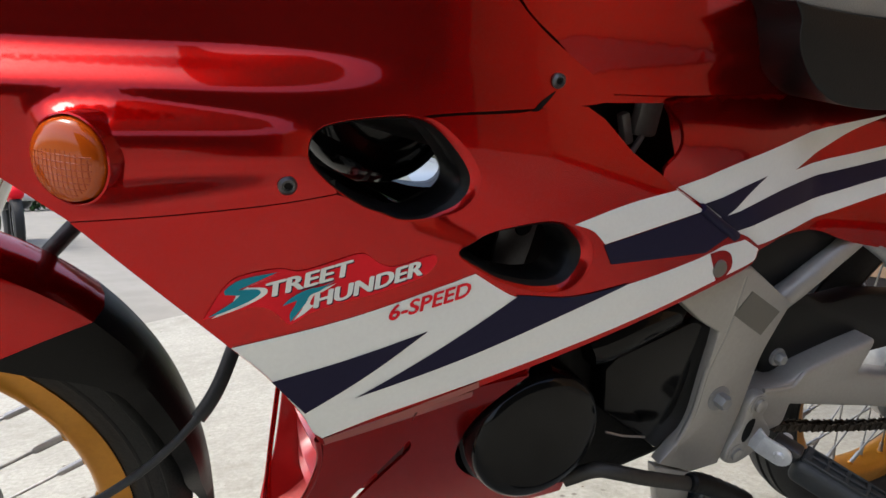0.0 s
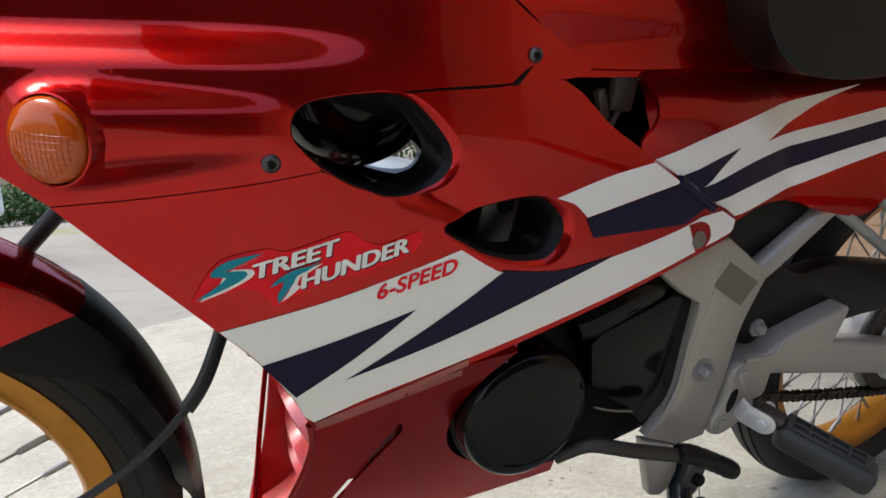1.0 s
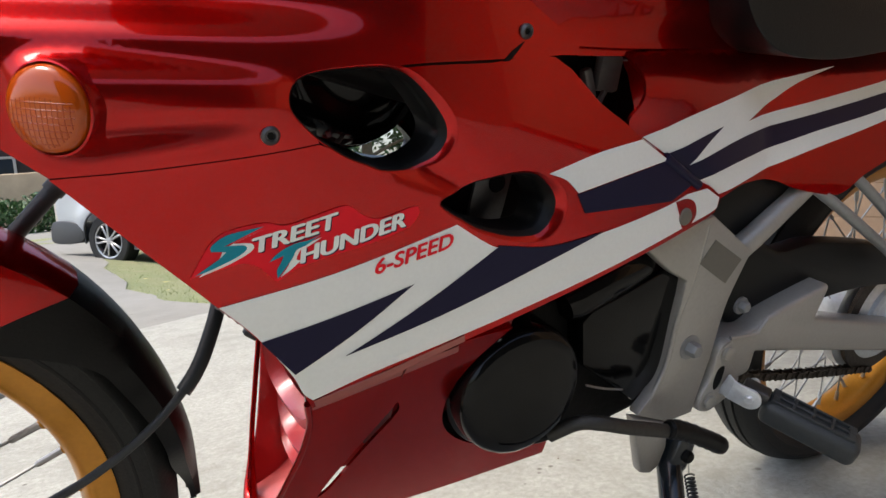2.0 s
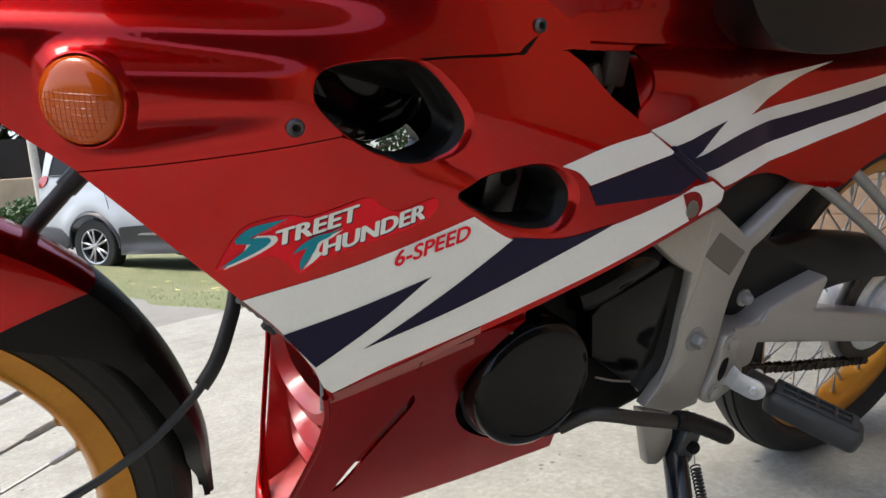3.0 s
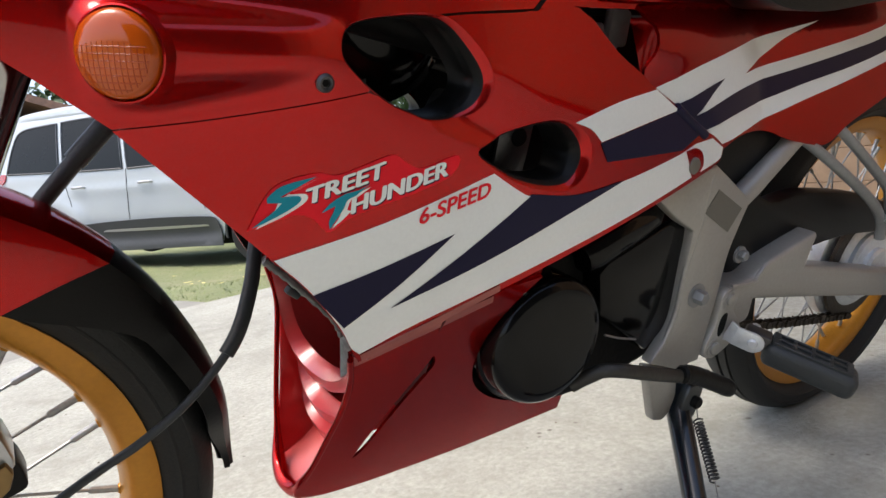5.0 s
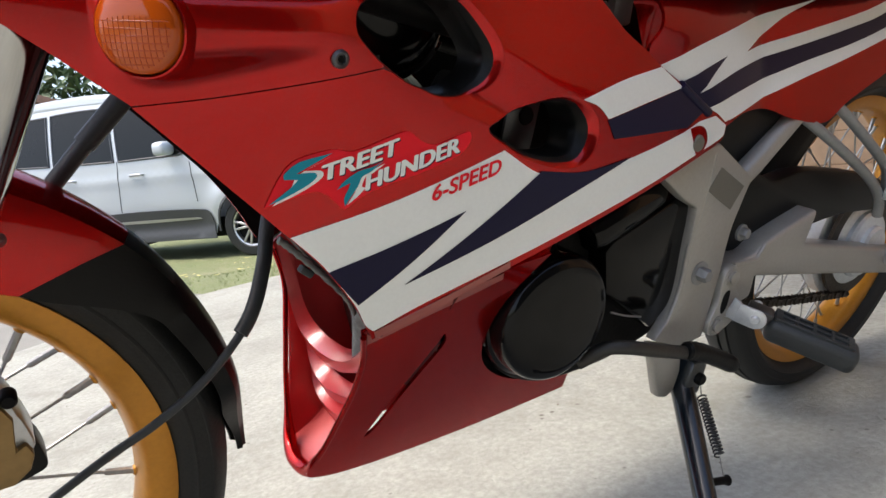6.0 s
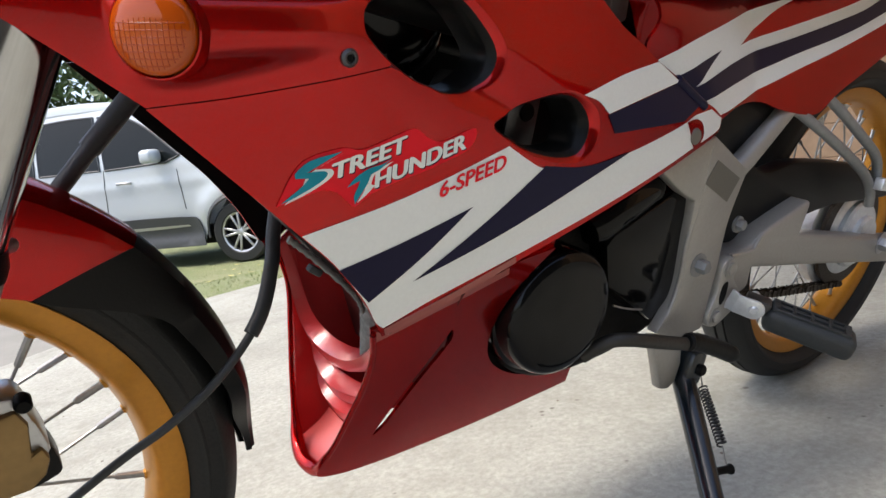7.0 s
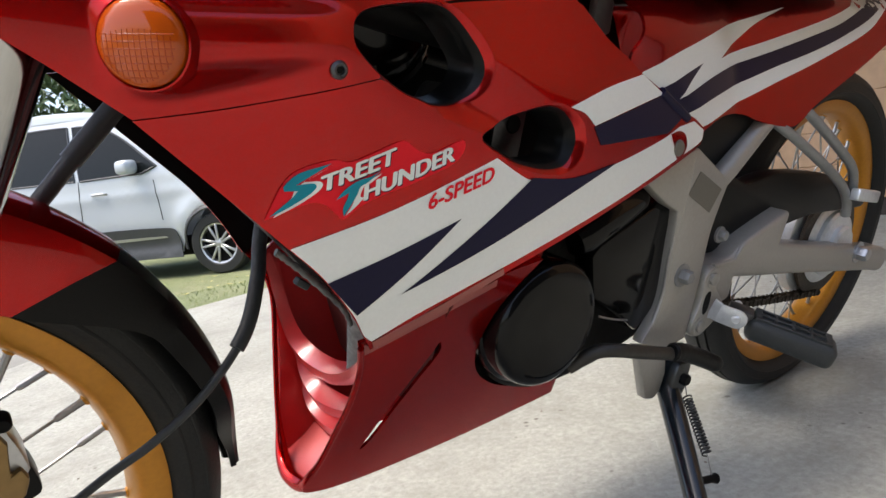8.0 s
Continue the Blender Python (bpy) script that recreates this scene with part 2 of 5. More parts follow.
def hole(ctrl, lip):
    """An inlet: its inner loop, and the loop where the rounded lip leaves the panel. lip(dx, dz): lip radius."""
    loop = spline(ctrl, 5)
    c = np.mean(loop, 0)
    outer = []
    k = len(loop)
    for i, p in enumerate(loop):
        t = np.subtract(loop[(i + 1) % k], loop[i - 1])
        n = np.array((t[1], -t[0])) / (np.linalg.norm(t) + 1e-9)
        if np.dot(n, np.subtract(p, c)) < 0:
            n = -n
        outer.append((n, lip(n[0], n[1])))
    for _ in range(3):
        outer = [(n, np.mean([outer[(i + j) % k][1] for j in range(-5, 6)])) for i, (n, w) in enumerate(outer)]
    return loop, [(p[0] + n[0] * w, p[1] + n[1] * w, float(w)) for p, (n, w) in zip(loop, outer)]


def lip_depth(u, w):
    """How deep a lip of width w has turned in at the share u of its width: a tight rim, then a steep wall."""
    return w * 1.3 * (math.sqrt(u * u + 0.16) - 0.4)


def lip_mesh(loop, outer, out, side=-1):
    bm = bmesh.new()
    rings = []
    for u in (0, 0.08, 0.16, 0.24, 0.32, 0.42, 0.54):
        ring = []
        for (x, z), (X, Z, w) in zip(loop, outer):
            px, pz = X + (x - X) * u, Z + (z - Z) * u
            d = lip_depth(u, w) + 0.0002
            ring.append(bm.verts.new((px, side * (out(X, Z) - d), pz)))
        rings.append(ring)
    k = len(loop)
    for A, B2 in zip(rings, rings[1:]):
        for i in range(k):
            bm.faces.new((A[i], A[(i + 1) % k], B2[(i + 1) % k], B2[i]))
    return bm


def sleeve(loop, outer, out, side=-1, deep=0.028):
    """The black duct that carries on inwards from a lip."""
    bm = bmesh.new()
    c = np.mean(loop, 0)
    rings = []
    for u, f in ((0.53, 0), (0.65, 0), (0.77, 0), (0.89, 0), (1, 0), (1, 0.33), (1, 0.67), (1, 1)):
        ring = []
        for (x, z), (X, Z, w) in zip(loop, outer):
            k = 1 - 0.05 * f
            px, pz = X + (x - X) * u, Z + (z - Z) * u
            d = lip_depth(u, w) + 0.0003 + deep * f
            ring.append(bm.verts.new((c[0] + (px - c[0]) * k, side * (out(X, Z) - d), c[1] + (pz - c[1]) * k)))
        rings.append(ring)
    k = len(loop)
    for A, B2 in zip(rings, rings[1:]):
        for i in range(k):
            bm.faces.new((A[i], A[(i + 1) % k], B2[(i + 1) % k], B2[i]))
    return bm


EYE_CTRL = [(-0.938, 0.643), (-0.9345, 0.6355), (-0.921, 0.622), (-0.902, 0.609), (-0.888, 0.603), (-0.8748, 0.5978), (-0.856, 0.5967), (-0.8426, 0.6005), (-0.8335, 0.606), (-0.828, 0.6145), (-0.829, 0.624), (-0.839, 0.6385), (-0.853, 0.653), (-0.867, 0.6602), (-0.888, 0.6622), (-0.9146, 0.661), (-0.929, 0.658), (-0.936, 0.652)]
MOUTH_CTRL = [(-0.8283, 0.5694), (-0.8205, 0.5625), (-0.8123, 0.5580), (-0.799, 0.550), (-0.787, 0.5450), (-0.762, 0.5382), (-0.738, 0.5375), (-0.7277, 0.545), (-0.724, 0.556), (-0.731, 0.568), (-0.744, 0.579), (-0.766, 0.5835), (-0.7996, 0.5805), (-0.8167, 0.5740)]
eye_in, eye_out = hole(EYE_CTRL, lambda a, b: 0.0015 + 0.013 * max(0, a) ** 1.2)
mouth_in, mouth_out = hole(MOUTH_CTRL, lambda a, b: 0.0015 + 0.018 * max(0, a) ** 1.6 + 0.006 * max(0, -b) * (1 if a > 0 else (1 + a)))
ec = np.mean(eye_in, 0)


def eye_arc(lo, hi):
    """Points of the outer eye loop whose bearing lies from lo to hi degrees."""
    got = [(math.degrees(math.atan2(p[1] - ec[1], p[0] - ec[0])) % 360, p[:2]) for p in eye_out]
    return [p for a, p in sorted(got) if lo <= a <= hi]


seam = spline([(-1.069, 0.6052), (-1.025, 0.6072), (-0.977, 0.612), (-0.921, 0.6185)], 5, False)
cowl_loop = [(x, z + 0.0004) for x, z in seam] + list(reversed(eye_arc(75, 196))) + spline([(-0.866, 0.6640), (-0.837, 0.6658), (-0.786, 0.6675), (-0.715, 0.6705), (-0.6975, 0.6765), (-0.7156, 0.689), (-0.742, 0.705), (-0.766, 0.720), (-0.788, 0.739), (-0.83, 0.79), (-0.86, 0.84)], 4, False) + spline([(-0.95, 0.86), (-1.10, 0.85), (-1.22, 0.80), (-1.23, 0.75), (-1.17, 0.690), (-1.102, 0.634)], 5, False)
side_loop = [(x, z - 0.0004) for x, z in seam] + eye_arc(202, 360) + eye_arc(0, 70) + spline([(-0.862, 0.6625), (-0.837, 0.6642), (-0.786, 0.6654), (-0.724, 0.6688), (-0.676, 0.634), (-0.643, 0.615), (-0.622, 0.601), (-0.583, 0.581, 1), (-0.560, 0.568), (-0.538, 0.556), (-0.516, 0.548), (-0.494, 0.535, 1), (-0.503, 0.520), (-0.561, 0.506), (-0.650, 0.486), (-0.776, 0.456), (-0.876, 0.430), (-0.921, 0.412, 1), (-0.927, 0.424), (-0.939, 0.449), (-0.963, 0.486), (-0.988, 0.515), (-1.014, 0.544), (-1.043, 0.576)], 3, False)
belly_loop = spline([(-0.921, 0.4095, 1), (-0.876, 0.428), (-0.800, 0.447), (-0.752, 0.452, 1), (-0.775, 0.424), (-0.789, 0.392), (-0.790, 0.350), (-0.770, 0.312), (-0.727, 0.277), (-0.680, 0.258), (-0.62, 0.250, 1), (-0.615, 0.211, 1), (-0.723, 0.209), (-0.799, 0.2105), (-0.861, 0.214), (-0.894, 0.2165), (-0.925, 0.2205), (-0.948, 0.230), (-0.947, 0.243), (-0.936, 0.266), (-0.926, 0.305), (-0.919, 0.340), (-0.915, 0.374)], 4)
slot_loop = spline([(-0.843, 0.388), (-0.848, 0.378), (-0.872, 0.330), (-0.897, 0.268), (-0.887, 0.277), (-0.864, 0.328), (-0.840, 0.373)], 4)
tail_loop = spline([(-0.606, 0.573, 1), (-0.637, 0.613), (-0.629, 0.634), (-0.623, 0.671, 1), (-0.54, 0.679), (-0.38, 0.680), (-0.22, 0.694), (-0.02, 0.74), (0.10, 0.78, 1), (0.13, 0.70), (0.06, 0.625), (-0.0272, 0.5906), (-0.123, 0.5604), (-0.2151, 0.5319), (-0.2500, 0.5155), (-0.2736, 0.5112), (-0.31, 0.5165), (-0.3504, 0.5256), (-0.3862, 0.537), (-0.4231, 0.5411), (-0.4650, 0.5385), (-0.508, 0.522, 1), (-0.536, 0.531), (-0.560, 0.541), (-0.585, 0.553)], 5)
tank_loop = spline([(-0.6925, 0.676, 1), (-0.6127, 0.6737), (-0.50, 0.673), (-0.44, 0.670, 1), (-0.455, 0.70), (-0.50, 0.80), (-0.60, 0.85), (-0.70, 0.85), (-0.80, 0.79), (-0.785, 0.7405), (-0.745, 0.7095), (-0.713, 0.690)], 5)


def out_belly(x, z):
    t = min(1.25, max(0.0, (z - 0.182) / 0.246))
    wide = 0.135 - 0.10 * max(0, x + 0.75) - 0.022 * smooth01((-0.86 - x) / 0.1)
    return 0.026 + (wide - 0.026) * t**0.98


def out_tail(x, z):
    d = (x + 0.540) * 0.52 + (z - 0.556) * 0.85
    return out_side(x, z) - 0.001 - 0.0036 * (1 - smooth01(d / 0.02)) + 0.012 * smooth01((-0.40 - x) / 0.2) * smooth01((z - 0.60) / 0.05) * (1 - smooth01((z - 0.64) / 0.03)) - 0.016 * smooth01((z - 0.655) / 0.015)


def out_tank(x, z):
    return out_side(x, z) - 0.012 + 0.01 * smooth01((z - 0.69) / 0.03)


def out_back(x, z):
    return out_mid(x, z) - 0.0045


far_belly = [(x + 0.011 * smooth01((-0.86 - x) / 0.05), z - 0.012 * (1 - smooth01((z - 0.215) / 0.05)) * smooth01((-0.874 - x) / 0.018)) for x, z in belly_loop]
for side in (-1, 1):
    part("seam_backing", sheet([(x, z + 0.008) for x, z in seam[3:]] + [(x, z - 0.008) for x, z in reversed(seam[3:])], out_back, side, thick=0), SATIN, bike)
    part("seam_backing", sheet([(-0.862, 0.674), (-0.786, 0.675), (-0.728, 0.678), (-0.730, 0.660), (-0.786, 0.656), (-0.85, 0.654)], out_back, side, thick=0), SATIN, bike)
    part("upper_fairing", sheet(cowl_loop, out_cowl, side, step=0.0042 if side < 0 else 0.012), RED, bike, "glossy candy red upper fairing with indicator pod")
    part("side_fairing", sheet(side_loop, out_mid, side, [[p[:2] for p in mouth_out]], step=0.006 if side < 0 else 0.012), RED, bike, "glossy red side fairing with two air inlets")
    part("belly_fairing", sheet(belly_loop if side < 0 else far_belly, out_belly, side, [slot_loop] if side < 0 else [], step=0.012), RED, bike, "red belly fairing with a slanted slot")
    if side > 0:
        # black sheets cover the red inner faces of the far side
        part("fairing_liner", sheet(side_loop, lambda x, z: out_mid(x, z) - 0.0055, side, [[p[:2] for p in mouth_out]], 0.02, 0), SATIN, bike, "black sheet just inside the far fairing")
        part("fairing_liner", sheet(cowl_loop, lambda x, z: out_cowl(x, z) - 0.0055, side, (), 0.02, 0), SATIN, bike, "black sheet just inside the far fairing")
    part("tail_fairing", sheet(tail_loop, out_tail, side, step=0.012), RED, bike, "red tail fairing")
    part("tank_flange", sheet(spline([(-0.712, 0.6690, 1), (-0.61, 0.6672), (-0.47, 0.668, 1), (-0.47, 0.676, 1), (-0.6, 0.677), (-0.70, 0.679, 1)], 4), lambda x, z: out_tank(x, z) - 0.005, side, step=0.012), RED, bike, "red flange under the tank")
    part("tank_cover", sheet(tank_loop, out_tank, side, step=0.014), RED, bike, "red fuel tank cover")
    bm = bmesh.new()
    strip = [(bm.verts.new((x, side * (out_belly(x, zb) - 0.003), zb)), bm.verts.new((x, side * (out_mid(x, zs) - 0.002), zs + 0.001))) for x, zb, zs in ((-0.920, 0.409, 0.4125), (-0.90, 0.4175, 0.4215), (-0.876, 0.4275, 0.430), (-0.84, 0.4370, 0.440), (-0.80, 0.447, 0.450), (-0.752, 0.451, 0.461))]
    for (a, b), (c, d) in zip(strip, strip[1:]):
        bm.faces.new((a, b, d, c))
    part("panel_flange", bm, RED, bike)
    if side < 0:
        bm = bmesh.new()
        keel = [[bm.verts.new((x + 0.004 * (v + 1), v * (out_belly(x, z - 0.011 * (v + 1)) - 0.001), z + 0.0015 - 0.011 * (v + 1) - 0.005 * (1 - v * v))) for v in np.linspace(-1, 1, 9)] for x, z in ((-0.9465, 0.232), (-0.943, 0.2290), (-0.925, 0.2215), (-0.905, 0.2185), (-0.888, 0.2170))]
        for A, B2 in zip(keel, keel[1:]):
            for k in range(8):
                bm.faces.new((A[k], A[k + 1], B2[k + 1], B2[k]))
        part("belly_keel", bm, RED, bike)
        rim = spline3([(-0.9205, -0.1165, 0.406), (-0.9150, -0.1020, 0.374), (-0.9185, -0.0890, 0.340), (-0.926, -0.0735, 0.305), (-0.935, -0.0565, 0.267), (-0.9415, -0.0450, 0.246), (-0.9415, -0.0340, 0.2300), (-0.9435, -0.0180, 0.2225), (-0.9450, 0.0, 0.2225), (-0.9415, 0.0180, 0.2270), (-0.9365, 0.0340, 0.243), (-0.9285, 0.0530, 0.280), (-0.9180, 0.0720, 0.326), (-0.9080, 0.0920, 0.372), (-0.9110, 0.1080, 0.405)], 5)
        part("nose_rim", sweep(rim, [0.0028 + 0.0046 * math.exp(-((p[2] - 0.222) / 0.022) ** 2) for p in rim], 12), RED, bike, "rounded red rim of the nose opening")
    part("inlet_lip", lip_mesh(eye_in, eye_out, out_mid, side), RED, bike)
    part("inlet_lip", lip_mesh(mouth_in, mouth_out, out_mid, side), RED, bike)
    for lp, wide in ((eye_in, eye_out), (mouth_in, mouth_out)):
        part("inlet_sleeve", sleeve(lp, wide, out_mid, side), SATIN, bike, "black plastic sleeve inside the inlet")


def across(edge, rise, inset=0.002):
    """A crown that closes the bodywork from its left edge to its right edge."""
    bm = bmesh.new()
    rows = []
    for x, z, out in edge:
        rows.append([bm.verts.new((x, v * (out - inset), z + rise * (1 - v * v))) for v in np.linspace(-1, 1, 11)])
    for A, B2 in zip(rows, rows[1:]):
        for k in range(10):
            bm.faces.new((A[k], A[k + 1], B2[k + 1], B2[k]))
    return bm


part("cowl_crown", across([(x, z, out_cowl(x, z)) for x, z in spline([(-0.84, 0.80), (-0.86, 0.84), (-0.95, 0.86), (-1.10, 0.85), (-1.22, 0.80), (-1.23, 0.75), (-1.17, 0.69)], 4, False)], 0.03), RED, bike, "red crown of the upper fairing")
part("tank_crown", across([(x, z, out_tank(x, z)) for x, z in spline([(-0.468, 0.72), (-0.50, 0.80), (-0.60, 0.85), (-0.70, 0.85), (-0.80, 0.79)], 4, False)], 0.02), RED, bike, "red top of the fuel tank")
part("tail_crown", across([(x, z, out_tail(x, z)) for x, z in ((-0.22, 0.69), (-0.02, 0.74), (0.10, 0.775))], 0.01), RED, bike, "red top of the tail")


def decal(name, ctrl, material, out=out_mid, lift=0.0006, n=5, parent=bike, label="", step=0.010):
    return part(name, sheet(spline(ctrl, n), out, -1, (), step, 0, lift), material, parent, label)


decal("stripe", [(-0.986, 0.5135, 1), (-0.908, 0.528), (-0.8155, 0.552, 1), (-0.790, 0.535), (-0.776, 0.5285), (-0.724, 0.5215), (-0.666, 0.525), (-0.584, 0.537), (-0.552, 0.5445, 1), (-0.520, 0.546, 1), (-0.497, 0.534, 1), (-0.503, 0.523), (-0.561, 0.511), (-0.650, 0.491), (-0.776, 0.463), (-0.876, 0.438), (-0.922, 0.4215, 1), (-0.929, 0.429), (-0.939, 0.4505), (-0.963, 0.487)], WHITE, label="white vinyl stripe")
decal("stripe", [(-0.960, 0.482, 1), (-0.908, 0.494), (-0.849, 0.510, 1), (-0.892, 0.478), (-0.936, 0.449, 1)], NAVY, lift=0.001, label="navy vinyl flash")
decal("stripe", [(-0.900, 0.458, 1), (-0.840, 0.492), (-0.776, 0.530, 1), (-0.724, 0.522), (-0.664, 0.526, 1), (-0.735, 0.506), (-0.82, 0.480)], NAVY, lift=0.001, label="navy vinyl flash")
decal("stripe", [(-0.731, 0.582, 1), (-0.676, 0.594), (-0.622, 0.6005, 1), (-0.603, 0.590), (-0.585, 0.5795, 1), (-0.640, 0.572), (-0.698, 0.563, 1), (-0.712, 0.575)], WHITE, label="white vinyl stripe")
decal("stripe", [(-0.699, 0.562, 1), (-0.640, 0.571), (-0.585, 0.579, 1), (-0.562, 0.566), (-0.541, 0.5545, 1), (-0.576, 0.541, 1), (-0.630, 0.543), (-0.689, 0.545, 1)], NAVY, label="navy vinyl stripe")
decal("stripe", [(-0.617, 0.6013, 1), (-0.539, 0.6185), (-0.413, 0.637), (-0.275, 0.6555, 1), (-0.345, 0.638), (-0.395, 0.619), (-0.441, 0.6032, 1), (-0.296, 0.6215), (-0.128, 0.6480), (0.00, 0.687), (0.06, 0.712, 1), (0.055, 0.675, 1), (-0.02, 0.634), (-0.065, 0.618), (-0.133, 0.6025), (-0.23, 0.583), (-0.306, 0.5695), (-0.371, 0.5570), (-0.4377, 0.5455), (-0.4935, 0.5360, 1), (-0.519, 0.548), (-0.5405, 0.5555), (-0.584, 0.584, 1)], WHITE, out_tail, label="white vinyl stripe")
decal("stripe", [(-0.580, 0.584, 1), (-0.530, 0.595), (-0.492, 0.602, 1), (-0.520, 0.588), (-0.552, 0.568, 1)], NAVY, out_tail, 0.001, label="navy vinyl flash")
decal("stripe", [(-0.574, 0.567, 1), (-0.545, 0.571), (-0.466, 0.5865), (-0.38, 0.597), (-0.31, 0.606), (-0.21, 0.6205), (-0.12, 0.6365), (0.00, 0.673), (0.055, 0.696, 1), (0.053, 0.684, 1), (-0.03, 0.643), (-0.12, 0.6190), (-0.2105, 0.6015), (-0.31, 0.587), (-0.39, 0.574), (-0.4688, 0.564), (-0.528, 0.554), (-0.552, 0.547, 1)], NAVY, out_tail, 0.001, label="navy vinyl stripe")

# the side panel's folded edge over the tail carries the stripes on
for pts, m in (([(-0.6215, 0.6005), (-0.606, 0.5922), (-0.5905, 0.5836)], WHITE), ([(-0.5875, 0.5815), (-0.562, 0.566), (-0.5345, 0.5505)], NAVY), ([(-0.5405, 0.5552), (-0.519, 0.5470), (-0.4965, 0.5345)], WHITE)):
    part("stripe_fold", sweep(spline3([(x, -(out_mid(x, z) - 0.0012), z) for x, z in pts], 5), 0.0052 if m is NAVY else 0.0010, 10), m, bike)

# lettering on the fairing


def letters(text, high, wide, at, along, slant, material, lift, name, bold=1.0):
    cu = bpy.data.curves.new("lettering", "FONT")
    cu.body, cu.size, cu.resolution_u = text, 1.0, 4
    tmp = new("tmp", cu)
    me = bpy.data.meshes.new_from_object(tmp.evaluated_get(bpy.context.evaluated_depsgraph_get()))
    bpy.data.objects.remove(tmp)
    co = np.array([v.co[:2] for v in me.vertices])
    lo, hi = co.min(0), co.max(0)
    bm = bmesh.new()
    ux, uz = math.cos(radians(along)), math.sin(radians(along))
    for k, (du, dv) in enumerate(((-0.08, 0), (-0.027, 0.03), (0.027, -0.03), (0.08, 0))):
        n0 = len(bm.verts)
        bm.from_mesh(me)
        bm.verts.ensure_lookup_table()
        for v in bm.verts[n0:]:
            q = (v.co.y - lo[1]) / (hi[1] - lo[1]) * (1 - 0.06) + 0.03 + dv
            p = ((v.co.x - lo[0]) / (hi[0] - lo[0])) * wide + q * high * slant + du * high * bold
            q *= high
            x, z = at[0] + p * ux - q * uz, at[1] + p * uz + q * ux
            v.co = (x, -(out_mid(x, z) + lift + 0.00004 * k), z)
    bpy.data.meshes.remove(me)
    bmesh.ops.triangulate(bm, faces=bm.faces)
    return part(name, bm, material, bike, smooth=False)


badge = decal("badge", [(-1.002, 0.537, 1), (-0.990, 0.558), (-0.979, 0.5665), (-0.956, 0.570), (-0.942, 0.567), (-0.910, 0.575), (-0.900, 0.5755), (-0.890, 0.568), (-0.878, 0.564), (-0.850, 0.570), (-0.848, 0.563), (-0.858, 0.554), (-0.892, 0.545), (-0.915, 0.541), (-0.936, 0.535), (-0.948, 0.528), (-0.954, 0.533), (-0.961, 0.540), (-0.970, 0.5435), (-0.980, 0.542)], DECALRED, lift=0.0007, label="bright red badge with white lettering", n=4)
decal("badge_initial", [(-0.955, 0.567, 1), (-0.969, 0.561), (-0.976, 0.5582, 1), (-0.965, 0.5572), (-0.963, 0.554), (-0.967, 0.550), (-0.980, 0.5435), (-0.997, 0.5375, 1), (-0.984, 0.549, 1), (-0.98, 0.556)], WHITE, lift=0.0011, n=3, parent=badge)
decal("badge_initial", [(-0.957, 0.568, 1), (-0.979, 0.5645), (-0.989, 0.5575), (-0.989, 0.5540, 1), (-0.980, 0.5530, 1), (-0.984, 0.549), (-0.9995, 0.5385, 1), (-0.989, 0.542), (-0.974, 0.5485), (-0.9675, 0.5535), (-0.9695, 0.5565), (-0.981, 0.5570, 1), (-0.971, 0.5615)], TEAL, lift=0.0014, n=3, parent=badge, label="teal lightning initial")
decal("badge_initial", [(-0.919, 0.5560, 1), (-0.928, 0.5505), (-0.933, 0.549), (-0.936, 0.5425), (-0.933, 0.541, 1), (-0.940, 0.535), (-0.947, 0.5305, 1), (-0.941, 0.539), (-0.938, 0.549)], WHITE, lift=0.0011, n=3, parent=badge)
decal("badge_initial", [(-0.954, 0.5425, 1), (-0.948, 0.5485), (-0.938, 0.5535), (-0.928, 0.5550), (-0.920, 0.5580, 1), (-0.930, 0.5515), (-0.936, 0.549), (-0.939, 0.543), (-0.9485, 0.5300, 1), (-0.949, 0.536), (-0.946, 0.542), (-0.9445, 0.5460, 1)], TEAL, lift=0.0014, n=3, parent=badge, label="teal lightning initial")
for col, dx, lf in ((NAVY, 0.0009, 0.0010), (WHITE, 0.0, 0.0013)):
    letters("TREET", 0.0108, 0.0560, (-0.9645 + dx, 0.5492 - dx), 12.5, 0.32, col, lf, "badge_lettering").parent = badge
    letters("HUNDER", 0.0112, 0.0765, (-0.9330 + dx, 0.5385 - dx), 13.2, 0.32, col, lf, "badge_lettering").parent = badge
letters("6-SPEED", 0.0118, 0.0625, (-0.8805, 0.5220), 12.0, 0.32, DECALRED, 0.0012, "speed_lettering", 0.5)
decal("paint_tape", [(-0.9215, 0.4205, 1), (-0.800, 0.4560, 1), (-0.799, 0.4500, 1), (-0.9185, 0.4125, 1)], BROWNTAPE, lift=0.0007, n=2, label="strip of clear tape under the stripe")
decal("paint_tape", [(-0.9165, 0.4065, 1), (-0.876, 0.4255, 1), (-0.802, 0.4445, 1), (-0.800, 0.4370, 1), (-0.876, 0.4150, 1), (-0.9145, 0.3950, 1)], BROWNTAPE, out_belly, 0.0008, n=2)
decal("crack", [(-0.754, 0.6805, 1), (-0.767, 0.6735), (-0.7755, 0.6662, 1), (-0.770, 0.6664, 1), (-0.763, 0.672)], DULL, out_cowl, 0.0005, 2, label="short dark crack below a screw")
decal("stripe", [(-0.570, 0.5395, 1), (-0.553, 0.5405), (-0.540, 0.5350), (-0.536, 0.523), (-0.543, 0.5145, 1), (-0.556, 0.512), (-0.561, 0.522)], RED, lift=0.0012, n=3, label="red cut-out in the stripe")

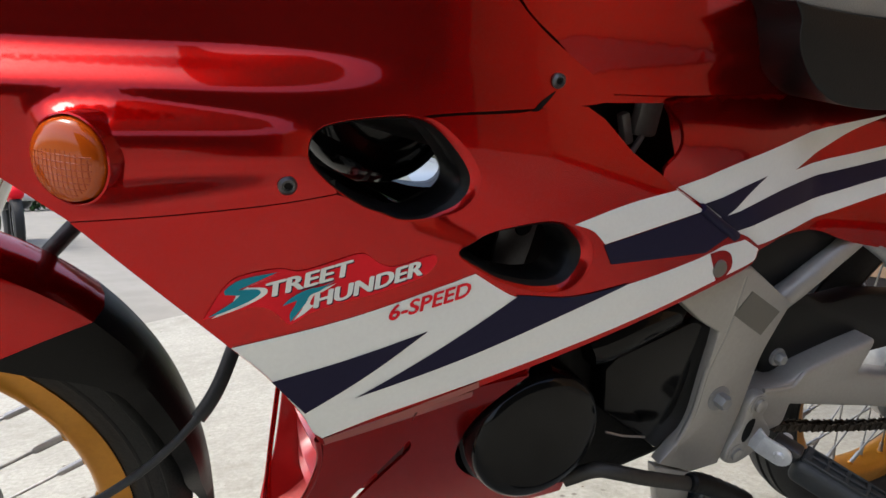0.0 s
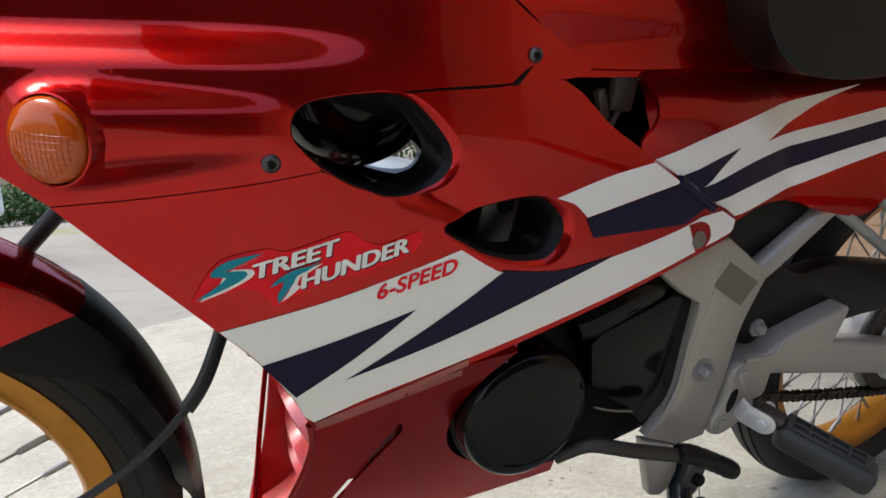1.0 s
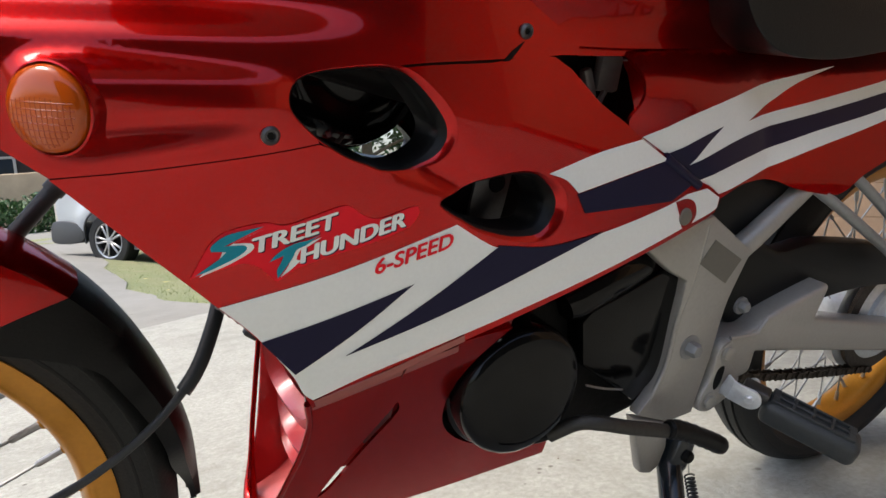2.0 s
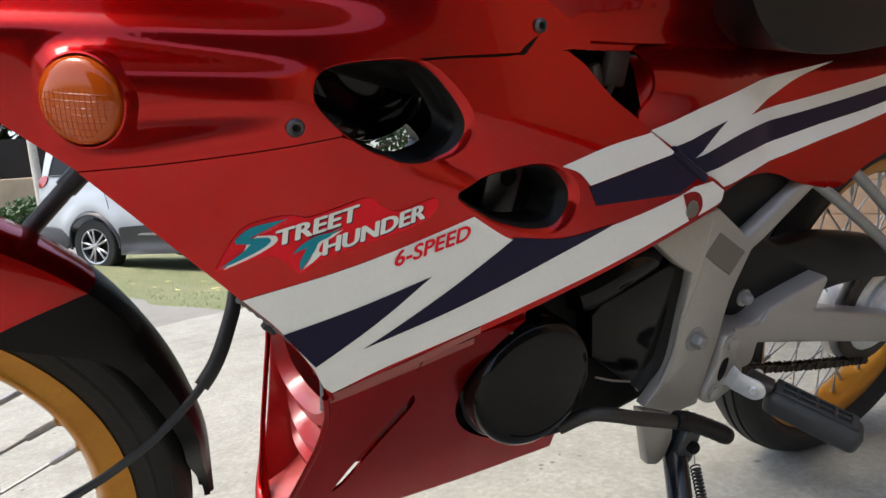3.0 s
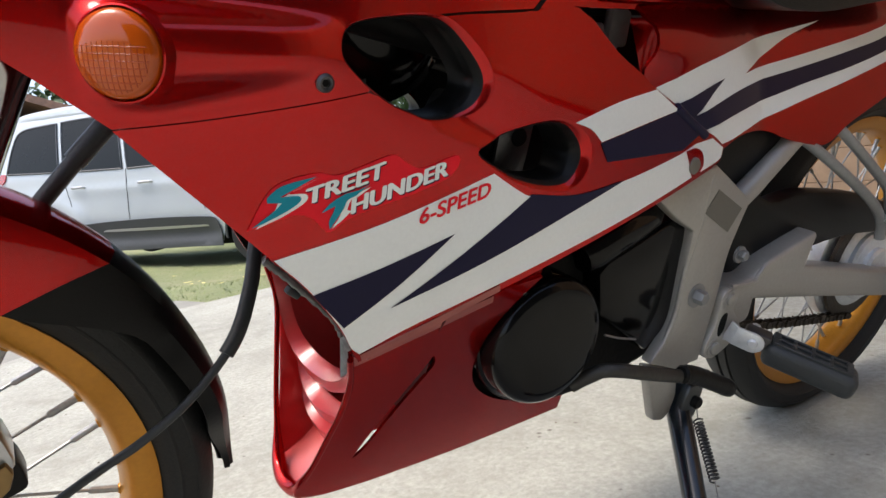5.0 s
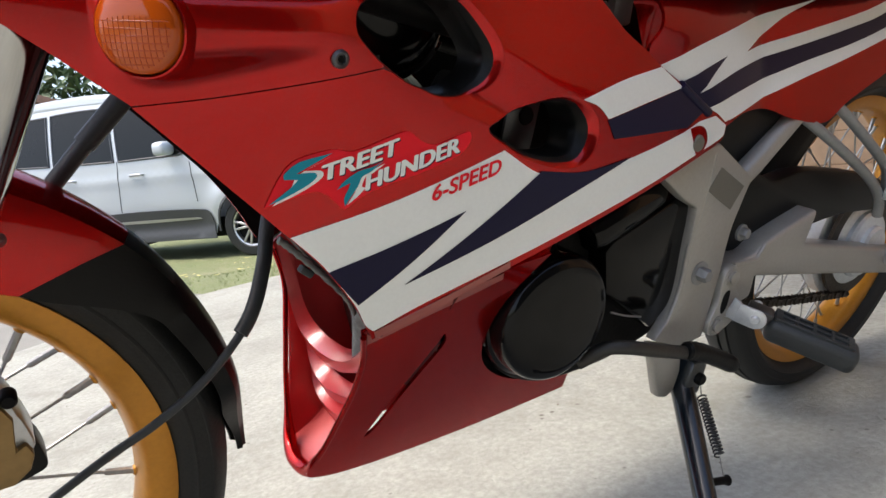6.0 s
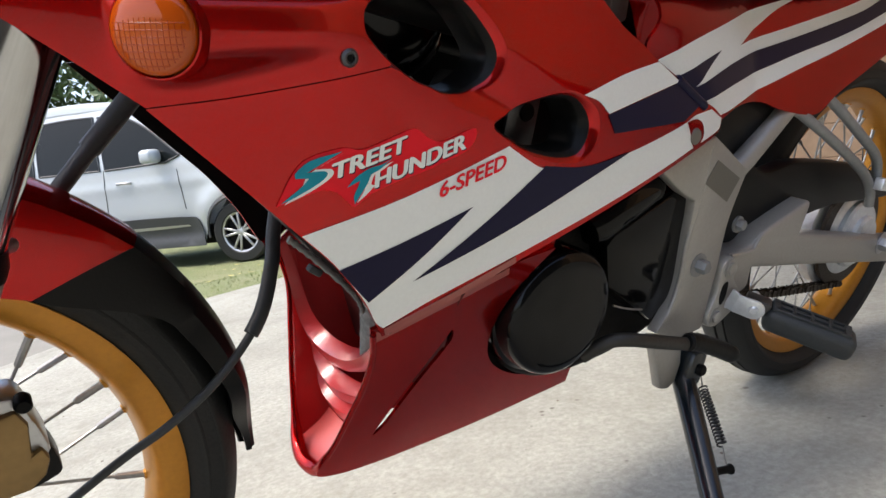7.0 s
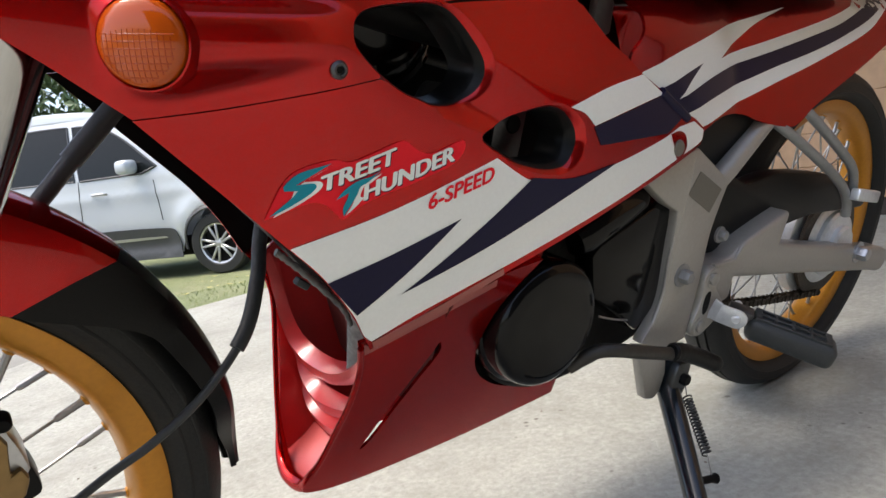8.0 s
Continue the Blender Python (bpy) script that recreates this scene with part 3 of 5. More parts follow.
# ---- what shows through the inlets and the nose ----
part("airbox", moved(lathe([(0.0, -0.072), (0.02, -0.0715), (0.040, -0.066), (0.056, -0.052), (0.064, -0.03), (0.066, 0.0), (0.064, 0.03), (0.056, 0.052), (0.0, 0.072)], 48), pose(-0.855, 0.0, 0.650)), BLACK, bike, "glossy black airbox behind the upper inlet")
part("intake_hose", sweep(spline3([(-0.95, -0.02, 0.615), (-0.915, -0.065, 0.602), (-0.885, -0.080, 0.590), (-0.84, -0.065, 0.565)], 6), 0.012, 14), BLACK, bike, "black rubber hose behind the inlet")
for s in (-1, 1):
    part("frame_rail", sweep(spline3([(-0.99, 0.05 * s, 0.70), (-0.90, 0.075 * s, 0.668), (-0.80, 0.088 * s, 0.640), (-0.66, 0.085 * s, 0.60), (-0.52, 0.08 * s, 0.55)], 5), 0.0165, 16), DULL, bike, "black frame rail")
    if s < 0:
        part("carrier_plate", slab(spline([(-0.752, 0.592), (-0.722, 0.590), (-0.725, 0.555), (-0.738, 0.515), (-0.764, 0.520), (-0.760, 0.56)], 3), 0.083 * s - 0.002, 0.083 * s + 0.002, 0.001), SCREW, bike, "grey engine hanger plate")
    if s < 0:
        part("duct_liner", slab(spline([(-0.70, 0.68), (-0.60, 0.68), (-0.55, 0.56), (-0.66, 0.50), (-0.84, 0.53), (-0.84, 0.575), (-0.78, 0.60)], 3), 0.050 * s - 0.002, 0.050 * s + 0.002, 0.0), DULL, bike, "black inner liner")
part("carrier_hole", moved(lathe([(0, -0.0012), (0.0075, -0.0012), (0.0085, 0.0)], 20), pose(-0.738, -0.0855, 0.560)), DULL, bike)
part("seat_base", box(0.22, 0.11, 0.036, pose(-0.54, 0, 0.676), 0.008), DULL, bike, "black seat base between tank and tail")
part("coil_clip", joined(box(0.026, 0.012, 0.034, pose(-0.616, -0.070, 0.650, 0, 6, 0), 0.004), box(0.010, 0.010, 0.030, pose(-0.637, -0.070, 0.640, 0, -20, 0), 0.003), sweep([(-0.620, -0.074, 0.634), (-0.632, -0.074, 0.612)], 0.003, 8)), TUBE, bike, "grey clip behind the side opening")
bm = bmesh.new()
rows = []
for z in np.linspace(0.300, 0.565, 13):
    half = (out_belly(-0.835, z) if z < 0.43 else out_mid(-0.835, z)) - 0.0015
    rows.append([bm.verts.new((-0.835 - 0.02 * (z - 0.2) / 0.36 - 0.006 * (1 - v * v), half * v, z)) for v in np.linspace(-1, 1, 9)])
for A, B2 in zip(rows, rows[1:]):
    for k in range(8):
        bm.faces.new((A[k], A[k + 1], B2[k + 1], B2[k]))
# one even dark red, deeper than the louvres
part("duct_wall", bm, mat("dark_red_duct", (0.10, 0.014, 0.012), 0.55, 0, 0, bump=0.2, scale=120), bike, "dark red inner wall of the nose duct")
part("duct_side", sweep(spline3([(-0.893, -0.066, 0.356), (-0.898, -0.080, 0.395), (-0.905, -0.094, 0.440), (-0.912, -0.100, 0.470)], 5), 0.0135, 16), FROST, bike, "dull grey hose at the side of the duct")
edge = spline3([(-0.981, -0.1100, 0.4995), (-0.970, -0.1098, 0.4885), (-0.9526, -0.1095, 0.4690), (-0.9306, -0.1085, 0.4415), (-0.923, -0.107, 0.4237)], 8)
part("foam_edge", sweep(edge, [0.0030 + 0.0006 * math.sin(k * 2.1) for k in range(len(edge))], 10, True, 0.6), FROST, bike, "grey foam strip along the fairing edge")
part("edge_clip", box(0.012, 0.008, 0.006, pose(-0.9545, -0.090, 0.4618, 0, 40, 0), 0.0015), RUBBER, bike, "grey clip on the fairing edge")
part("inner_brace", sweep(spline3([(-1.10, -0.10, 0.650), (-1.03, -0.105, 0.575), (-0.97, -0.09, 0.505), (-0.93, -0.085, 0.45)], 6), 0.006, 8), SATIN, bike, "black inner brace of the fairing")


def hold(x, z):
    """Half the clear width inside the belly."""
    return max(0.012, out_belly(x, z) - 0.0065)


def shelf(path, deep, name):
    """A louvre: a curved band that hangs between the two halves of the nose."""
    bm = bmesh.new()
    P = spline3(path, 7)
    rings = []
    for i, p in enumerate(P):
        u = i / (len(P) - 1)
        w = 0.45 + 0.55 * math.sin(math.pi * min(1, max(0, u))) ** 0.7
        prof = [(deep * w, deep * 0.6 * w), (deep * 0.5 * w, deep * 0.33 * w), (0.0015, 0.0006), (0.0, -0.0005), (0.0006, -0.002), (0.003, -0.010 * w), (0.006, -0.016 * w), (0.016, -0.020 * w)]
        rings.append([bm.verts.new((p[0] + a, max(-hold(p[0] + a, p[2] + b), min(p[1], hold(p[0] + a, p[2] + b))), p[2] + b)) for a, b in prof])
    for A, B2 in zip(rings, rings[1:]):
        for k in range(len(A) - 1):
            bm.faces.new((A[k], A[k + 1], B2[k + 1], B2[k]))
    return part(name, bm, RED_IN, bike, "glossy red louvre inside the nose", auto=60)


shelf([(-0.911, 0.097, 0.415), (-0.9075, 0.090, 0.376), (-0.906, 0.073, 0.336), (-0.901, 0.048, 0.3175), (-0.900, 0.006, 0.321), (-0.904, -0.034, 0.338), (-0.912, -0.080, 0.368), (-0.916, -0.110, 0.395)], 0.015, "louvre")
shelf([(-0.896, 0.074, 0.312), (-0.899, 0.058, 0.290), (-0.899, 0.036, 0.279), (-0.900, 0.008, 0.2825), (-0.902, -0.032, 0.297), (-0.908, -0.085, 0.325)], 0.016, "louvre")
shelf([(-0.898, 0.062, 0.278), (-0.900, 0.045, 0.261), (-0.900, 0.022, 0.2565), (-0.901, -0.012, 0.264), (-0.906, -0.070, 0.290)], 0.016, "louvre")
bm = bmesh.new()
rows = [[bm.verts.new((x, hold(x, z) * v, z)) for v in np.linspace(-1, 1, 7)] for x, z in ((-0.938, 0.2215), (-0.930, 0.2225), (-0.91, 0.229), (-0.893, 0.238))]
for A, B2 in zip(rows, rows[1:]):
    for k in range(6):
        bm.faces.new((A[k], A[k + 1], B2[k + 1], B2[k]))
part("inner_skin", sheet(far_belly, lambda x, z: out_belly(x, z) - 0.0045, 1, (), 0.012, 0), RED_IN, bike, "glossy red inside of the belly fairing")
part("duct_floor", bm, RED_IN, bike, "glossy red floor of the nose duct")

# ---- wheels; the front one is turned a little to the left ----
STEER = 5.7


def wheel(name, at, label, tyre_w):
    hub = tagged(new(name), label)
    hub.parent = bike
    hub.matrix_basis = at
    w = tyre_w
    part("tyre", lathe([(0.228, -0.021), (0.2330, -0.0295), (0.240, -w * 0.96), (0.2430, -w * 0.985), (0.2437, -w * 1.012), (0.2457, -w * 1.012), (0.2465, -w * 0.995), (0.252, -w), (0.2570, -w * 0.985), (0.2577, -w * 1.0), (0.2590, -w * 0.995), (0.262, -w * 0.96), (0.272, -w * 0.74), (0.2770, -w * 0.52), (0.2745, -w * 0.50), (0.2750, -w * 0.44), (0.2785, -w * 0.42), (0.2800, -w * 0.16), (0.2770, -w * 0.14), (0.2772, -w * 0.07), (0.281, -w * 0.05), (0.281, w * 0.05), (0.2800, w * 0.16), (0.2785, w * 0.42), (0.272, w * 0.74), (0.262, w * 0.96), (0.252, w), (0.240, w * 0.96), (0.231, 0.030), (0.226, 0.021)], 96), TYRE, hub, "black road tyre")
    part("rim", lathe([(0.2300, -0.0270), (0.2300, -0.0235), (0.219, -0.0225), (0.216, -0.018), (0.209, -0.013), (0.207, 0), (0.209, 0.013), (0.216, 0.018), (0.219, 0.0225), (0.2300, 0.0235), (0.2300, 0.0270), (0.2265, 0.0274), (0.214, 0.0245), (0.209, 0.0215), (0.2055, 0.014), (0.203, 0.0), (0.2055, -0.014), (0.209, -0.0215), (0.214, -0.0245), (0.2265, -0.0274)], 96, closed=True), GOLD, hub, "gold anodised spoked rim")
    part("hub", lathe([(0.0, -0.055), (0.02, -0.055), (0.022, -0.042), (0.046, -0.036), (0.048, -0.030), (0.030, -0.022), (0.026, 0), (0.030, 0.022), (0.048, 0.030), (0.046, 0.036), (0.022, 0.042), (0.02, 0.055), (0, 0.055)], 40), SILVER, hub, "silver wheel hub")
    seat_mesh = None
    for k in range(36):
        a = radians(5 + 10 * k)
        if seat_mesh is None:
            q = part("spoke_seat", lathe([(0.0052, -0.001), (0.0050, 0.0015), (0.0036, 0.0030), (0.0, 0.0032)], 10, "z"), GOLD, hub)
            seat_mesh = q.data
        else:
            q = new("spoke_seat", seat_mesh)
            q.parent = hub
        q.matrix_basis = Matrix.Translation((0.2045 * math.cos(a), 0.004 * (1 if k % 2 else -1), 0.2045 * math.sin(a))) @ Vector((-math.cos(a), 0, -math.sin(a))).to_track_quat("Z", "Y").to_matrix().to_4x4()
    sp = nip = None
    for k in range(36):
        a = radians(5 + 10 * k)
        far = 1 if k % 2 else -1
        lean = radians(52) * (1 if (k // 2) % 2 else -1)
        p1 = Vector((0.205 * math.cos(a), 0.004 * far, 0.205 * math.sin(a)))
        p0 = Vector((0.044 * math.cos(a + lean), 0.033 * far, 0.044 * math.sin(a + lean)))
        if sp is None:
            L = (p1 - p0).length
            sp = part("spoke", sweep([(0, 0, 0), (0, 0, L)], 0.0014, 8), GALV, hub, "steel spoke")
            bmn = sweep([(0, 0, L - 0.026), (0, 0, L - 0.024), (0, 0, L - 0.004), (0, 0, L)], [0.0022, 0.0030, 0.0032, 0.0045], 8)
            nip = part("nipple", bmn, GALV, sp)
            o = sp
        else:
            o = new("spoke", sp.data)
            o.parent = hub
            tagged(o, "steel spoke")
            q = new("nipple", nip.data)
            q.parent = o
        o.matrix_basis = Matrix.Translation(p0) @ (p1 - p0).to_track_quat("Z", "Y").to_matrix().to_4x4()
    return hub


front = wheel("front_wheel", pose(-1.289, -0.023, 0.288, 0, 0, STEER), "front wheel with gold rim and steel spokes", 0.036)
rear = wheel("rear_wheel", pose(0, 0, 0.283), "rear wheel with gold rim and steel spokes", 0.042)

part("brake_drum", moved(lathe([(0.0, -0.046), (0.055, -0.046), (0.066, -0.040), (0.068, -0.02), (0.068, 0.02), (0.0, 0.03)], 48), pose(0, 0, 0)), ZINC, rear, "silver rear hub drum")

part("sprocket_carrier", lathe([(0.0, -0.090), (0.030, -0.090), (0.034, -0.086), (0.034, -0.080), (0.052, -0.078), (0.056, -0.074), (0.056, -0.068), (0.068, -0.066), (0.072, -0.062), (0.072, -0.052), (0.090, -0.050), (0.096, -0.046), (0.096, -0.030), (0.0, -0.028)], 56), ZINC, rear, "stepped silver sprocket carrier")

# ---- front end ----


def arc_shell(c, a0, a1, section, n=40, slant=0.0, tail=False):
    """A mudguard: section of (radius, y) swept round a wheel's centre, degrees from the rear upwards."""
    bm = bmesh.new()
    rings = []
    for i in range(n + 1):
        s = i / n
        a = radians(a0 + (a1 - a0) * s)
        ring = []
        for r, y in section(s):
            b = a + slant * (0.309 - r) * (s if tail else 1 - s) ** 2
            ring.append(bm.verts.new((c[0] + r * math.cos(b), y, c[1] + r * math.sin(b))))
        rings.append(ring)
    for A, B2 in zip(rings, rings[1:]):
        for j in range(len(A) - 1):
            bm.faces.new((A[j], A[j + 1], B2[j + 1], B2[j]))
    return bm


def thicken(bm, t):
    bmesh.ops.recalc_face_normals(bm, faces=bm.faces)
    bm.normal_update()
    top = list(bm.faces)
    low = {v: bm.verts.new(v.co - v.normal * t) for v in list(bm.verts)}
    rim = [e for e in bm.edges if len(e.link_faces) == 1]
    for f in top:
        bm.faces.new([low[v] for v in reversed(f.verts)])
    for e in rim:
        a, b = e.verts
        bm.faces.new((a, b, low[b], low[a]))
    return bm


FC = (-1.291, 0.283)


def fender_rear(s):
    w = 0.010 + 0.043 * smooth01(s * 2.3)
    top = 0.2965 + 0.0125 * s + 0.006 * max(0.0, 1 - 3.5 * s) ** 2
    drop = 0.0100 + 0.0155 * smooth01(s / 0.30) + 0.006 * smooth01((s - 0.3) / 0.4) + 0.0345 * smooth01((s - 0.70) / 0.30)
    return [(top - drop, -w - 0.003 * s), (top - drop * 0.5, -w * 1.03), (top - 0.007, -w * 0.88), (top, -w * 0.5), (top + 0.0015, 0), (top, w * 0.5), (top - 0.007, w * 0.88), (top - drop * 0.5, w * 1.03), (top - drop, w + 0.003 * s)]


def fender_front(s):
    w, top, drop = 0.053, 0.309, 0.066 + 0.02 * math.sin(s * 3.1)
    return [(top - drop, -w - 0.004), (top - drop * 0.5, -w * 1.04), (top - 0.007, -w * 0.88), (top, -w * 0.5), (top + 0.002, 0), (top, w * 0.5), (top - 0.007, w * 0.88), (top - drop * 0.5, w * 1.04), (top - drop, w + 0.004)]


turned = pose(FC[0], -0.023, FC[1], 0, 0, STEER) @ pose(-FC[0], 0, -FC[1])
part("front_fender", moved(thicken(arc_shell(FC, 43.4, 128, fender_front, 40, 2.6), 0.003), turned), RED, bike, "red front mudguard")
part("fender_extension", moved(thicken(arc_shell(FC, -4.8, 43.3, fender_rear, 48, 2.6, True), 0.003), turned), SATIN, bike, "black rear half of the front mudguard")
for s in (-1, 1):
    top, mid, low = Vector((-1.102, 0.107 * s, 0.685)), Vector((-1.178, 0.107 * s, 0.521)), Vector((-1.285, 0.105 * s, 0.288))
    leg = part("fork_leg", sweep([mid + Vector((0.004, 0, 0.009)), mid, mid + (low - mid) * 0.06, mid + (low - mid) * 0.5, low], [0.026, 0.029, 0.029, 0.027, 0.028], 24), SILVER, bike, "silver lower fork leg")
    part("fork_tube", sweep([mid, top], 0.0255, 32), CHROME, leg, "polished steel fork tube")
    part("dust_seal", sweep([mid + Vector((0.001, 0, 0.002)), mid + Vector((0.004, 0, 0.009)), mid + Vector((0.008, 0, 0.018))], [0.0295, 0.0295, 0.0265], 24), SATIN, leg, "black dust seal")
    part("fork_stay", sweep([(-1.160, 0.085 * s, 0.522), (-1.144, 0.060 * s, 0.516)], 0.0055, 12), STEEL, leg)
cal = part("brake_caliper", slab([(-1.1640, 0.4142), (-1.1590, 0.4024), (-1.1615, 0.3792), (-1.1552, 0.3827), (-1.1518, 0.3729), (-1.1561, 0.3619), (-1.1666, 0.3538), (-1.1755, 0.3537), (-1.215, 0.352), (-1.220, 0.408)], -0.088, -0.055, 0.0025), BRASS, bike, "gold brake caliper")
part("caliper_bracket", slab(spline([(-1.1640, 0.4220), (-1.1560, 0.4030), (-1.1535, 0.3960), (-1.1505, 0.3765), (-1.160, 0.372), (-1.180, 0.386), (-1.20, 0.400), (-1.19, 0.420)], 3), -0.083, -0.050, 0.003), STEEL, cal, "silver caliper bracket")
part("caliper_pin", moved(lathe([(0.0, -0.010), (0.004, -0.010), (0.0055, -0.008), (0.0055, 0.002)], 16), pose(-1.1590, -0.080, 0.4175)), DULL, cal)
part("caliper_pad", slab(spline([(-1.1510, 0.3740), (-1.1462, 0.3535), (-1.150, 0.347), (-1.178, 0.342), (-1.185, 0.36), (-1.160, 0.368)], 3), -0.070, -0.045, 0.002), SATIN, cal, "black brake pads")
part("control_sleeve", joined(sweep([(-1.032, 0.06, 0.588), (-1.075, 0.06, 0.545)], 0.0088, 14), sweep([(-1.07, 0.06, 0.550), (-1.125, 0.06, 0.492)], 0.0072, 14)), RUBBER, bike, "thick dark grey cable sleeve")
cab = spline3([(-0.945, -0.02, 0.53), (-0.963, -0.034, 0.483), (-0.975, -0.052, 0.457), (-0.997, -0.072, 0.424), (-1.034, -0.083, 0.392), (-1.073, -0.080, 0.364), (-1.108, -0.066, 0.339), (-1.15, -0.055, 0.31)], 8)
part("speedometer_cable", joined(sweep(cab[:27], 0.0060, 12), sweep(cab[25:], 0.0034, 12)), RUBBER, bike, "black speedometer cable")

# ---- engine and frame ----
cover = part("engine_cover", moved(lathe([(0, -0.014), (0.046, -0.0145), (0.0575, -0.013), (0.0622, -0.009), (0.0645, -0.003), (0.065, 0.004), (0.065, 0.05)], 64), pose(-0.7225, -0.122, 0.3725)), BLACK, bike, "round gloss black engine cover")
part("cover_body", moved(lathe([(0.0, -0.008), (0.060, -0.008), (0.0655, -0.002), (0.0665, 0.08)], 64), pose(-0.7235, -0.104, 0.369)), BLACK, cover)
part("crankcase", slab(spline([(-0.755, 0.33), (-0.76, 0.43), (-0.66, 0.455), (-0.56, 0.46), (-0.48, 0.44), (-0.455, 0.36), (-0.49, 0.285), (-0.56, 0.262), (-0.62, 0.257), (-0.69, 0.263), (-0.74, 0.29)], 5), -0.08, 0.08, 0.012, 3), DULL, bike, "black engine crankcase")
part("cylinder", box(0.13, 0.14, 0.15, pose(-0.72, 0, 0.49, 0, 35, 0), 0.01), DULL, bike, "black engine cylinder")
part("cylinder_head_cover", box(0.05, 0.02, 0.04, pose(-0.705, -0.078, 0.455, 0, 24, 0), 0.004), SATIN, bike)
part("starter_motor", sweep([(-0.655, -0.088, 0.432), (-0.645, -0.088, 0.436), (-0.56, -0.085, 0.462), (-0.55, -0.085, 0.465)], [0.019, 0.023, 0.023, 0.018], 24), BLACK, bike, "black starter motor")
part("wire", sweep(spline3([(-0.636, -0.118, 0.352), (-0.61, -0.115, 0.340), (-0.575, -0.108, 0.326)], 6), 0.0012, 6), GALV, bike, "thin grey wire")
part("sprocket_cover", slab([(-0.6395, 0.415), (-0.628, 0.426), (-0.575, 0.443), (-0.515, 0.462), (-0.512, 0.40), (-0.520, 0.33), (-0.553, 0.304), (-0.632, 0.366)], -0.106, -0.078, 0.0035, 2), BLACK, bike, "glossy black sprocket cover")
part("inner_panel", slab([(-0.80, 0.44), (-0.70, 0.455), (-0.66, 0.30), (-0.70, 0.265), (-0.79, 0.29), (-0.815, 0.36)], -0.060, -0.052, 0.0), DULL, bike, "black panel behind the engine cover")
BR = [(-0.577, 0.486, 1), (-0.535, 0.503), (-0.492, 0.513, 1), (-0.421, 0.465, 1), (-0.433, 0.438), (-0.446, 0.402), (-0.453, 0.350), (-0.463, 0.300), (-0.468, 0.273, 1), (-0.506, 0.271, 1), (-0.556, 0.293, 1), (-0.535, 0.318), (-0.523, 0.345), (-0.519, 0.402), (-0.515, 0.444, 1), (-0.540, 0.458)]
br = part("frame_plate", slab(spline(BR, 4), -0.117, -0.102, 0.0022, 2), SILVER, bike, "silver cast frame plate")
part("frame_rib", sweep(spline3([(-0.496, -0.1138, 0.503), (-0.503, -0.1138, 0.445), (-0.516, -0.1138, 0.400), (-0.521, -0.1138, 0.347), (-0.537, -0.1138, 0.305)], 6), 0.0045, 10, True, 0.7), SILVER, br)
part("frame_label", slab([(-0.484, 0.486), (-0.437, 0.458), (-0.456, 0.433), (-0.502, 0.462)], -0.1178, -0.116, 0.0), GREYLABEL, br, "dull grey sticker", False)
arm = part("swingarm", slab(spline([(-0.455, 0.355), (-0.383, 0.358), (-0.355, 0.371), (-0.300, 0.385), (-0.247, 0.396, 1), (-0.262, 0.351, 1), (-0.05, 0.300), (0.06, 0.275), (0.115, 0.262), (0.130, 0.242), (0.110, 0.222), (0.06, 0.233), (-0.03, 0.253), (-0.20, 0.291), (-0.368, 0.327, 1), (-0.375, 0.300), (-0.41, 0.300), (-0.45, 0.325)], 4), -0.113, -0.075, 0.006, 3), SILVER, bike, "silver box-section swingarm")
part("swingarm", slab(spline([(-0.455, 0.355), (-0.383, 0.358), (-0.25, 0.353, 1), (-0.05, 0.313), (0.06, 0.290), (0.085, 0.265), (0.06, 0.243), (-0.03, 0.250), (-0.20, 0.292), (-0.368, 0.327), (-0.45, 0.325)], 4), 0.075, 0.113, 0.006, 3), SILVER, bike, "silver box-section swingarm")
part("swingarm_step", sweep(spline3([(-0.4207, -0.1125, 0.3567), (-0.3786, -0.1130, 0.3533), (-0.3686, -0.1130, 0.3602), (-0.3592, -0.1125, 0.3696)], 6), 0.0028, 10, True, 0.8), SILVER, arm)
peg = part("footpeg_bracket", slab(spline([(-0.448, 0.352), (-0.432, 0.360), (-0.420, 0.350), (-0.421, 0.330), (-0.402, 0.305), (-0.408, 0.288), (-0.430, 0.276), (-0.448, 0.271), (-0.464, 0.278), (-0.464, 0.294), (-0.452, 0.318)], 4), -0.122, -0.108, 0.003), SILVER, bike, "silver footpeg bracket")
part("bracket_slot", slab(spline([(-0.444, 0.326), (-0.434, 0.328), (-0.436, 0.308), (-0.444, 0.300), (-0.448, 0.310)], 4), -0.1225, -0.120, 0.0), DULL, peg, "dark slot in the bracket")
pm = look((-0.404, -0.146, 0.290), (-0.354, -0.229, 0.266)) @ pose(0, 0.004, 0, 0, 0, -7)
# the folded front cheek of the clevis runs along the peg, then bends in to the bracket; its twin stands behind the peg
cheek = [(0.0125, 0.022), (0.0130, 0.0)] + [(0.0130 * math.cos(radians(a)), 0.0130 * math.sin(radians(a))) for a in range(-20, -180, -20)] + [(-0.0130, 0.0), (-0.0125, 0.022)]
fold = [(0.0125, 0.0), (0.0130, 0.008), (0.0135, 0.012), (-0.018, 0.014), (-0.0140, 0.008), (-0.0125, 0.0)]
cm = pm @ pose(0, 0.0075, 0.006)


def plate_x(loop, x0, x1, m, bevel=0.0009):
    """A plate that stands across x: the loop holds heights and distances along z."""
    return moved(slab(loop, x0, x1, bevel), m @ Matrix(((0, 1, 0, 0), (1, 0, 0, 0), (0, 0, 1, 0), (0, 0, 0, 1))))


